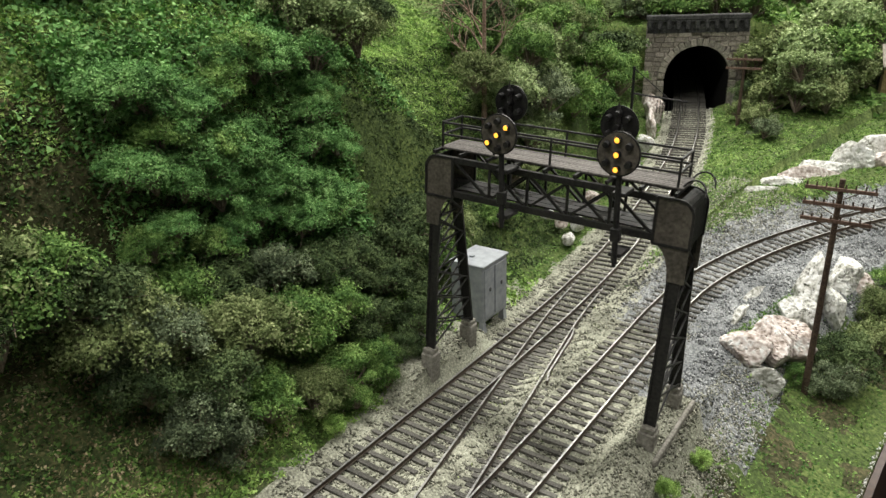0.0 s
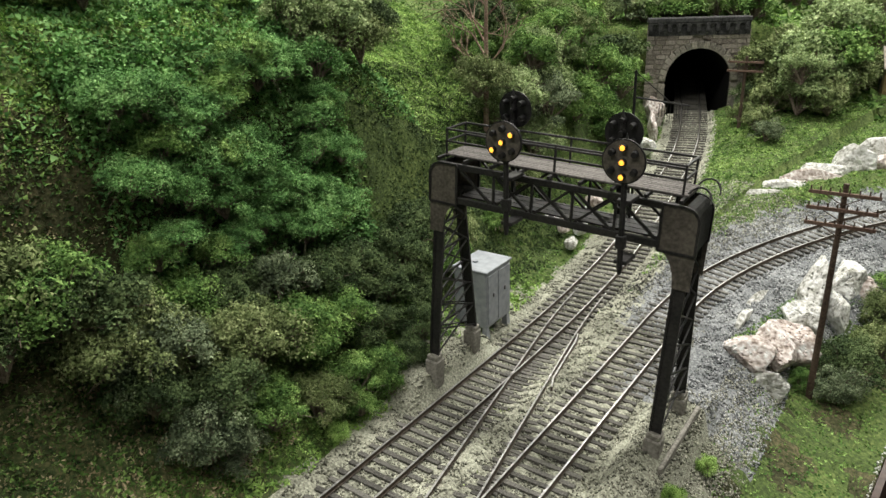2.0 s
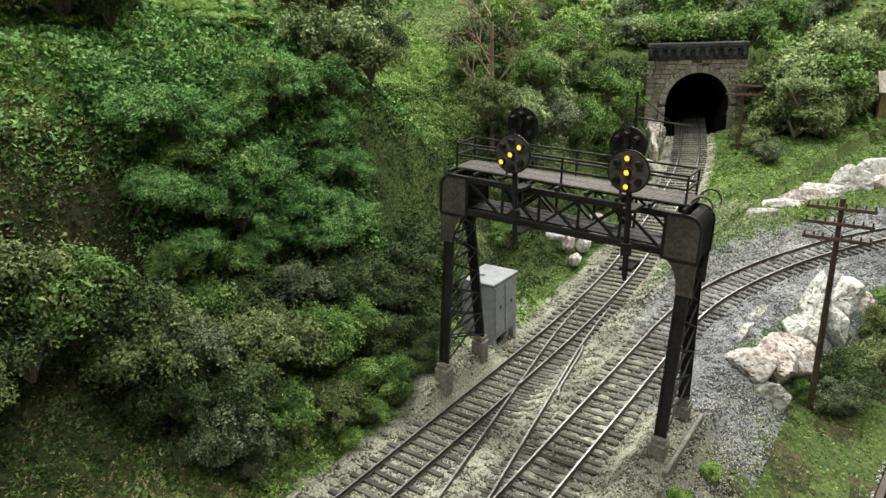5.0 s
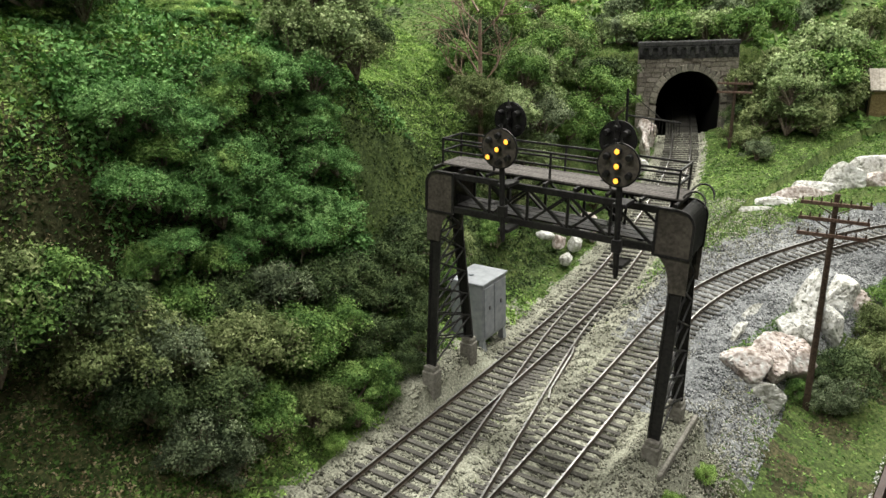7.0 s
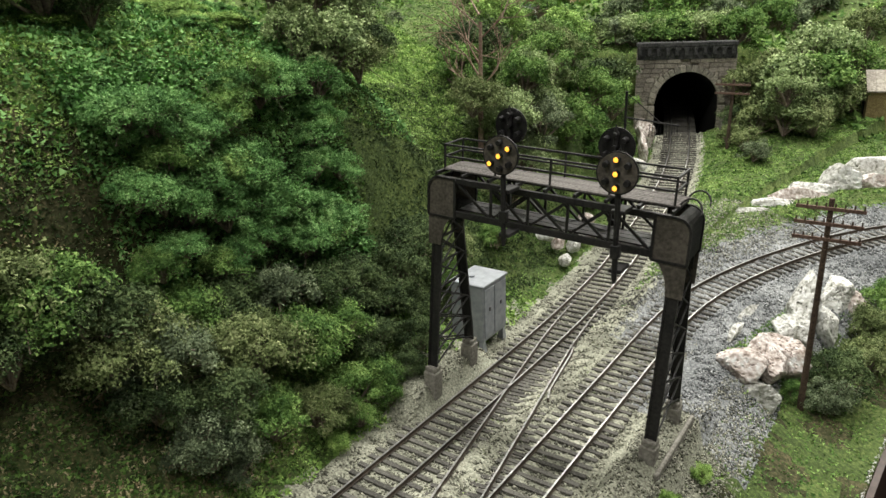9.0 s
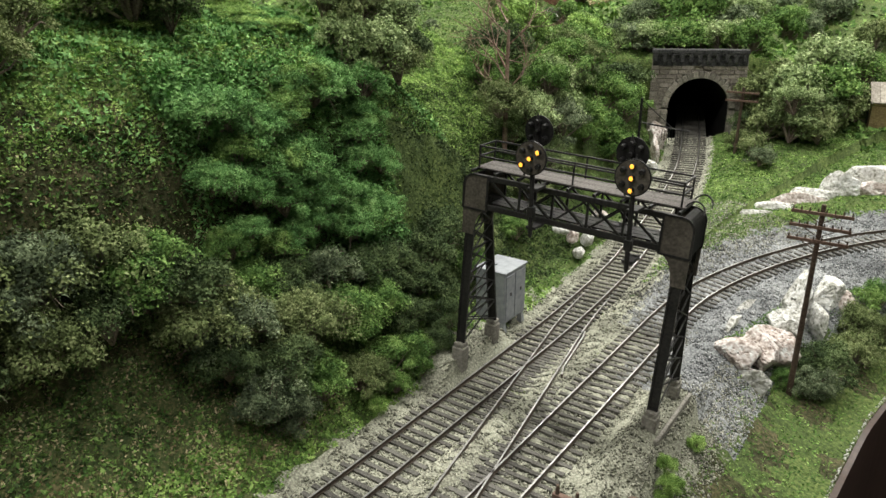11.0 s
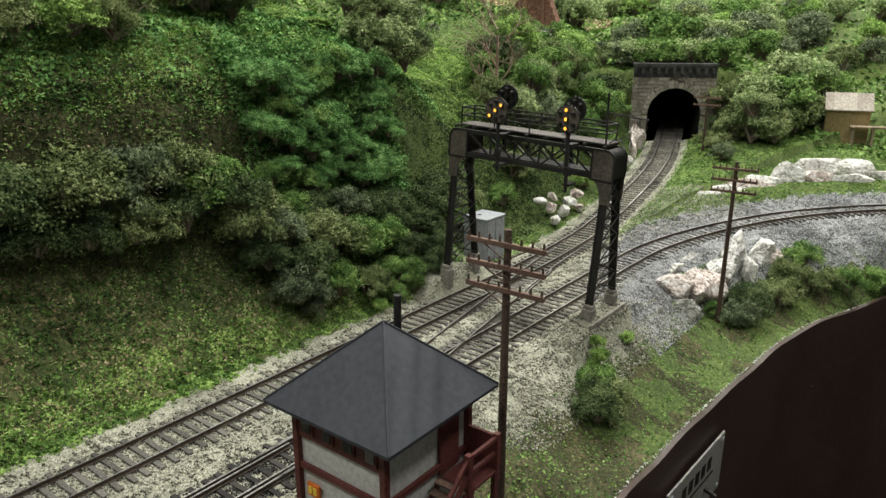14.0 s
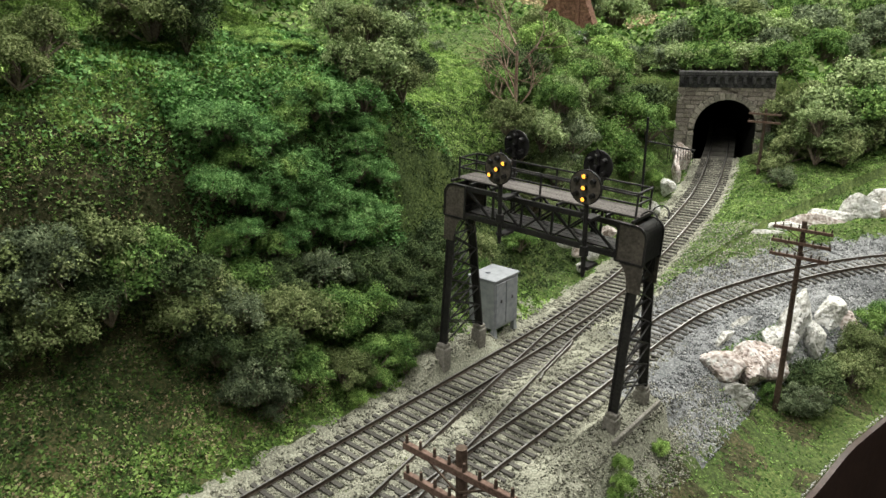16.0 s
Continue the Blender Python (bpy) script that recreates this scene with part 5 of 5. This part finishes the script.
# cutting between the bridge and the portal
CUTTING = [(-0.222, 0.520, 0.024, "pale"), (-0.235, 0.560, 0.028, "pale"), (-0.228, 0.600, 0.027, "green"), (-0.218, 0.640, 0.022, "green"), (-0.240, 0.660, 0.028, "green"), (-0.236, 0.705, 0.026, "green"),
           (-0.252, 0.735, 0.028, "dark"), (-0.252, 0.610, 0.028, "pale"), (-0.258, 0.570, 0.028, "green"), (-0.270, 0.640, 0.032, "green"), (-0.275, 0.690, 0.032, "bright"), (-0.215, 0.480, 0.018, "olive"),
           (-0.240, 0.500, 0.020, "pale"), (-0.275, 0.520, 0.022, "green"), (-0.290, 0.560, 0.028, "dark"), (-0.300, 0.610, 0.032, "bright"), (-0.205, 0.450, 0.013, "green"), (-0.195, 0.575, 0.012, "bright"), (-0.206, 0.660, 0.012, "bright")]
CUTTING += [(-0.325, 0.745, 0.018, "green"), (-0.345, 0.690, 0.020, "green"), (-0.330, 0.650, 0.024, "olive")]
TALL = [(-0.222, 0.500, 0.100, 0.023, "pale"), (-0.216, 0.530, 0.090, 0.021, "grey"), (-0.226, 0.524, 0.122, 0.021, "green"), (-0.236, 0.474, 0.112, 0.019, "olive"), (-0.234, 0.550, 0.122, 0.023, "pale"),
        (-0.240, 0.585, 0.128, 0.024, "green"), (-0.252, 0.620, 0.132, 0.025, "olive"), (-0.254, 0.660, 0.130, 0.024, "green"), (-0.262, 0.700, 0.134, 0.024, "olive")]
for x_, y_, z_, r_, k_ in TALL:
    bush(x_, y_, r_, k_, z=z_ - 0.35 * r_, sink=0.0, what="tree high on the side of the cutting", name="tree", group="cutting trees")
for q_ in CUTTING:
    bush(*q_, sink=0.35, what="tree in the tunnel cutting", name="tree", group="cutting trees")
# woods over and beside the portal
rw = random.Random(21)
for i_ in range(86):
    u_, b_ = rw.uniform(-0.20, 0.42), rw.uniform(0.03, 0.55)
    if i_ < 16:
        u_, b_ = -0.10 + 0.0165 * i_, 0.026 + rw.uniform(0, 0.014)
    x_, y_, _ = portal_point(u_, b_, 0)
    if (0.10 < u_ < 0.34 and b_ < 0.08) or (x_ < -0.30 and y_ < 0.88):
        continue
    k_ = rw.choice(("green", "green", "olive", "bright", "grey", "pale"))
    bush(x_, y_, rw.uniform(0.024, 0.036) if i_ >= 16 else rw.uniform(0.018, 0.025), k_, sink=0.3, what="tree in the wood above the tunnel", name="tree", group="woodland trees")
SIDE = [(-0.132, 0.800, 0.026, "olive"), (-0.110, 0.815, 0.030, "olive"), (-0.088, 0.800, 0.030, "pale"), (-0.070, 0.825, 0.028, "olive"), (-0.125, 0.768, 0.020, "olive"), (-0.100, 0.770, 0.024, "pale"), (-0.078, 0.772, 0.022, "olive"),
        (-0.140, 0.742, 0.014, "olive"), (-0.122, 0.722, 0.014, "olive"), (-0.110, 0.700, 0.012, "grey"), (-0.125, 0.830, 0.030, "olive"), (-0.092, 0.850, 0.034, "pale"), (-0.060, 0.860, 0.026, "olive"), (-0.146, 0.792, 0.016, "dark")]
for q_ in SIDE:
    bush(*q_, sink=0.4, what="tree beside the tunnel portal", name="tree", group="portal trees")
for q_ in [(-0.142, 0.800, 0.022, "olive"), (-0.105, 0.790, 0.030, "pale"), (-0.085, 0.815, 0.032, "green"), (-0.124, 0.812, 0.030, "olive"), (-0.100, 0.757, 0.020, "pale")]:
    bush(q_[0], q_[1], q_[2], q_[3], z=0.078, what="tree beside the tunnel portal", name="tree", group="portal trees")
# ridge behind the upper slope
for i_ in range(24):
    x_, y_ = rw.uniform(-0.80, -0.43), rw.uniform(0.10, 0.72)
    bush(x_, y_, rw.uniform(0.030, 0.046), rw.choice(("olive", "green", "grey", "dark", "pale")), sink=0.3, what="tree on the ridge", name="tree", group="ridge trees")
for i_ in range(26):
    x_, y_ = rw.uniform(0.02, 0.55), rw.uniform(0.98, 1.5)
    bush(x_, y_, rw.uniform(0.032, 0.05), rw.choice(("olive", "green", "bright", "pale")), sink=0.3, what="tree on the far hill", name="tree", group="far hill trees")
# aisle side
for x_, y_, z_, r_, k_ in ((-0.0390, 0.2790, -0.0165, 0.0165, "dark"), (-0.0350, 0.2720, -0.0190, 0.0140, "dark"), (-0.0420, 0.2860, -0.0120, 0.0125, "green"), (-0.0335, 0.2840, -0.0160, 0.0130, "olive"),
                           (-0.0490, 0.3020, -0.0070, 0.0075, "bright"), (-0.0465, 0.2950, -0.0120, 0.0065, "bright"), (-0.0530, 0.3080, -0.0020, 0.0055, "bright")):
    bush(x_, y_, r_, k_, z=z_ - 0.35 * r_, sink=0.0, what="shrub below the concrete footing", group="aisle shrubs")
AISLE = [(-0.0500, 0.342, 0.0055, "bright"), (-0.016, 0.470, 0.018, "dark"), (-0.019, 0.456, 0.013, "grey"), (-0.004, 0.503, 0.015, "olive"), (-0.008, 0.528, 0.015, "olive"),
         (0.006, 0.530, 0.014, "olive"), (0.000, 0.555, 0.014, "green"), (0.030, 0.560, 0.014, "green"), (0.046, 0.590, 0.015, "green"), (0.062, 0.605, 0.015, "green"), (0.018, 0.545, 0.012, "olive"), (0.078, 0.640, 0.016, "bright"), (-0.034, 0.448, 0.007, "green")]
for q_ in AISLE:
    bush(*q_, what="shrub beside the aisle edge", group="aisle shrubs")


# ---------------------------------------------------------------- bare tree
def bare_tree(x, y, h):
    t = thing("bare_tree", "leafless reddish-brown tree among the green ones", "tree", (x, y, float(ground(x, y))))
    rnd = random.Random(9)
    part("trunk", barm((0, 0, -0.01), (0.001, 0, h * 0.75), 0.0020, 8, 0.0010), M_DEAD, t)
    bm = bmesh.new()

    def grow(a, d, n, r):
        b = a + d
        bar(bm, a, b, r, 4, r * 0.6)
        if n:
            for _ in range(3):
                v = (d.normalized() + Vector((rnd.gauss(0, 0.55), rnd.gauss(0, 0.55), rnd.gauss(0.15, 0.4)))).normalized()
                grow(b if _ else a + d * 0.6, v * d.length * 0.72, n - 1, r * 0.62)
    for i in range(9):
        z = h * (0.3 + 0.07 * i)
        a = rnd.random() * 6.28
        grow(Vector((0, 0, z)), Vector((math.cos(a), math.sin(a), 0.9)) * h * 0.13, 3, 0.0007)
    part("limb", bm, M_DEAD, t)


bare_tree(-0.238, 0.487, 0.108)


# ---------------------------------------------------------------- ground cover
def in_bore(x, y):
    b = (x - PORTAL[0]) * PN[0] + (y - PORTAL[1]) * PN[1]
    u = (x - PORTAL[0]) * PU[0] + (y - PORTAL[1]) * PU[1]
    return (np.abs(u - 0.045) < 0.05) & (b > -0.004) & (b < 0.024)


def scatter(count, x0, x1, y0, y1, seed, want):
    rng = np.random.default_rng(seed)
    x, y = x0 + (x1 - x0) * rng.random(count), y0 + (y1 - y0) * rng.random(count)
    k = want(x, y, rng.random(count)) & (x < edge_x(y) - 0.001) & ~in_bore(x, y)
    x, y = x[k], y[k]
    return np.stack([x, y, ground(x, y)], 1), rng


def turf(name, label, kind, count, area, seed, want, size, lift=0.0004):
    p, rng = scatter(count, *area, seed, lambda x, y, r: want(x, y, r) & ~in_bore(x, y))
    p[:, 2] += lift * rng.random(len(p))
    n = np.tile([0.15, -0.1, 1.0], (len(p), 1)) + 0.5 * rng.normal(size=(len(p), 3))
    me = flake_mesh(name, p, n, 0.9 * size * (0.55 + 0.9 * rng.random(len(p))), F[kind], rng)
    tagged(new(name, me), label, "turf", kind="stuff")


def hill_side(x, y):
    return left_x(y) - x


turf("meadow_turf", "mown-looking green and straw turf of the meadow", "green", 88400, (-0.245, -0.160, -0.06, 0.36), 1,
     lambda x, y, r: (hill_side(x, y) + 0.005 * fbm(x, y, 0.02) > 0.026) & (r < 0.75 + 0.25 * fbm(x, y, 0.05, 2)), 0.0010)
turf("meadow_straw", "dry straw patches in the meadow", "straw", 48000, (-0.235, -0.165, -0.02, 0.26), 2,
     lambda x, y, r: (hill_side(x, y) > 0.034) & (r < 0.55 + 0.55 * fbm(x, y, 0.06, 5)), 0.0008)
turf("lineside_turf", "fresh green growth along the ballast edge", "bright", 27200, (-0.20, -0.160, 0.06, 0.44), 6,
     lambda x, y, r: (hill_side(x, y) + 0.004 * fbm(x, y, 0.018, 1) > 0.024) & (hill_side(x, y) < 0.048) & (r < 0.75 + 0.4 * fbm(x, y, 0.04, 4)), 0.0010)
turf("bank_straw", "straw-coloured flecks on the bare bank", "straw", 26000, (-0.26, -0.20, 0.0, 0.25), 23,
     lambda x, y, r: (hill_side(x, y) > 0.070) & (hill_side(x, y) < 0.102) & (r < 0.4), 0.0007)
turf("bank_growth", "sparse dark growth on the steep bank", "dark", 150000, (-0.30, -0.18, -0.05, 0.52), 3,
     lambda x, y, r: (hill_side(x, y) > 0.058 - 0.025 * sstep(0.3, 0.4, y)) & (hill_side(x, y) < 0.10 + 0.05 * sstep(0.3, 0.4, y)) & (r < 0.75), 0.0009)
turf("slope_turf", "bright green turf of the upper slope", "bright", 330000, (-0.40, -0.225, 0.00, 0.56), 4,
     lambda x, y, r: (hill_side(x, y) > 0.094) & (r < 0.85), 0.0007, 0.001)
turf("bank_ivy", "blue-green leafy growth hanging down the bank", "emerald", 60000, (-0.262, -0.200, 0.228, 0.352), 24,
     lambda x, y, r: (hill_side(x, y) > 0.066) & (hill_side(x, y) < 0.112) & (r < 0.55 + 0.5 * fbm(x, y, 0.03, 2)), 0.0011, 0.012)
turf("slope_leaves", "blue-green leaf growth on the upper slope", "emerald", 61200, (-0.36, -0.225, 0.10, 0.42), 14,
     lambda x, y, r: (hill_side(x, y) > 0.094) & (hill_side(x, y) < 0.17) & (r < 0.5 + 0.5 * fbm(x, y, 0.08, 3)), 0.0013, 0.003)
turf("cutting_turf", "green turf in the tunnel cutting and round the rocks", "green", 200000, (-0.46, 0.12, 0.44, 0.92), 5,
     lambda x, y, r: (hill_side(x, y) > 0.024) | ((hill_side(x, y) < -0.020) & (right_d(x, y) < -0.030 - 0.006 * fbm(x, y, 0.03))), 0.0009)
turf("cutting_grass", "bright grass between the curved track and the wood", "bright", 150000, (-0.16, 0.12, 0.50, 0.92), 15,
     lambda x, y, r: (hill_side(x, y) < -0.018) & (right_d(x, y) < -0.032) & (r < 0.5 + 0.6 * fbm(x, y, 0.06, 2)), 0.0007)
turf("far_turf", "green turf of the far hills", "green", 68000, (-1.0, 0.9, 0.80, 2.0), 7, lambda x, y, r: r < 1, 0.0045)
turf("aisle_turf", "short green turf along the layout edge", "green", 51000, (-0.06, 0.16, 0.12, 0.80), 8,
     lambda x, y, r: (right_d(x, y) > 0.050 + 0.006 * fbm(x, y, 0.025)) & (r < 0.55 + 0.4 * fbm(x, y, 0.035)), 0.0008)
turf("tuft_weeds", "small weeds sprouting between the tracks", "olive", 15300, (-0.14, -0.10, 0.20, 0.46), 9,
     lambda x, y, r: r < np.clip(fbm(x, y, 0.03, 6) - 0.35, 0, 1), 0.0006)


turf("tan_hillside", "dry tan growth on the slope above the upper line", "straw", 27200, (-0.75, -0.41, 0.80, 1.15), 11, lambda x, y, r: r < 0.9, 0.0028)
turf("ridge_turf", "green turf of the ridge", "green", 42000, (-1.0, -0.40, -0.1, 0.80), 12, lambda x, y, r: r < 0.9, 0.0035)


turf("ledge_turf", "green turf on the ledge above the plaster rocks", "green", 9000, (-0.066, -0.036, 0.440, 0.525), 28,
     lambda x, y, r: (x - 0.28 * (y - 0.45) > -0.064) & (x - 0.28 * (y - 0.45) < -0.046) & (r < 0.6 + 0.6 * fbm(x, y, 0.03, 3)), 0.0008, 0.0012)
turf("aisle_weeds", "green weeds along the layout edge", "green", 70000, (-0.06, 0.16, 0.12, 0.80), 18,
     lambda x, y, r: (right_d(x, y) > 0.046 + 0.006 * fbm(x, y, 0.02, 2)) & (r < 0.55), 0.0007)
# dark green growth whose colour also holds the shadow on this slope
turf("bank_moss", "dark mossy growth behind the bridge, with the slope's shadow in its colour", "dark", 68000, (-0.30, -0.17, 0.30, 0.56), 19,
     lambda x, y, r: (hill_side(x, y) > 0.040) & (hill_side(x, y) < 0.15) & (r < 0.6), 0.0009)


def loose(name, label, mat, count, area, seed, want, size, lift=0.0002):
    p, rng = scatter(count, *area, seed, want)
    p[:, 2] += lift
    tagged(new(name, stone_mesh(name, p, size * (0.5 + 0.9 * rng.random(len(p))), mat, rng)), label, "ballast", kind="stuff")


loose("limestone_ballast", "pale limestone ballast between and beside the tracks", M_STONE_L, 94000, (-0.180, -0.030, -0.02, 0.62), 31,
      lambda x, y, r: (hill_side(x, y) < 0.023 + 0.008 * sstep(0.31, 0.33, y) * (1 - sstep(0.40, 0.44, y)) + 0.004 * fbm(x, y, 0.02, 1)) & (right_d(x, y) < 0.046 + 0.012 * sstep(0.2, 0.28, y)) & ~((right_d(x, y) > -0.016) & (y > 0.44)) & ~((right_d(x, y) > 0.02) & (y > 0.37)), 0.00058)
loose("tunnel_ballast", "pale ballast of the tunnel track", M_STONE_L, 16000, (-0.24, -0.12, 0.58, 0.80), 32,
      lambda x, y, r: (np.abs(hill_side(x, y)) < 0.022) & (y - 0.767 - 0.512 * (x + 0.232) < 0.0), 0.0007)
loose("grey_ballast", "grey ballast and gravel of the curved track", M_STONE_G, 150000, (-0.12, 0.20, 0.36, 0.80), 33,
      lambda x, y, r: (right_d(x, y) > -0.032) & (right_d(x, y) < 0.062) & ((y > 0.42) | (right_d(x, y) > 0.026)) & (hill_side(x, y) < -0.022), 0.00068)
loose("slope_gravel", "mixed pale gravel on the slope past the footing", M_STONE_L, 34000, (-0.06, 0.0, 0.20, 0.46), 34,
      lambda x, y, r: (right_d(x, y) < 0.060) & (r < 0.6), 0.00055)
loose("oily_ballast", "dark oil-stained ballast between the rails by the tower", M_STEEL, 12000, (-0.113, -0.083, -0.05, 0.18), 35,
      lambda x, y, r: r < 0.9, 0.00055)
loose("dark_cinders", "dark cinder patch on the gravel past the crossover", M_STEEL, 5200, (-0.134, -0.092, 0.435, 0.60), 36,
      lambda x, y, r: (right_d(x, y) < -0.014) & (right_d(x, y) > -0.034) & (hill_side(x, y) < -0.014) & (r < 0.5 + 0.7 * fbm(x, y, 0.03, 7)), 0.00065)
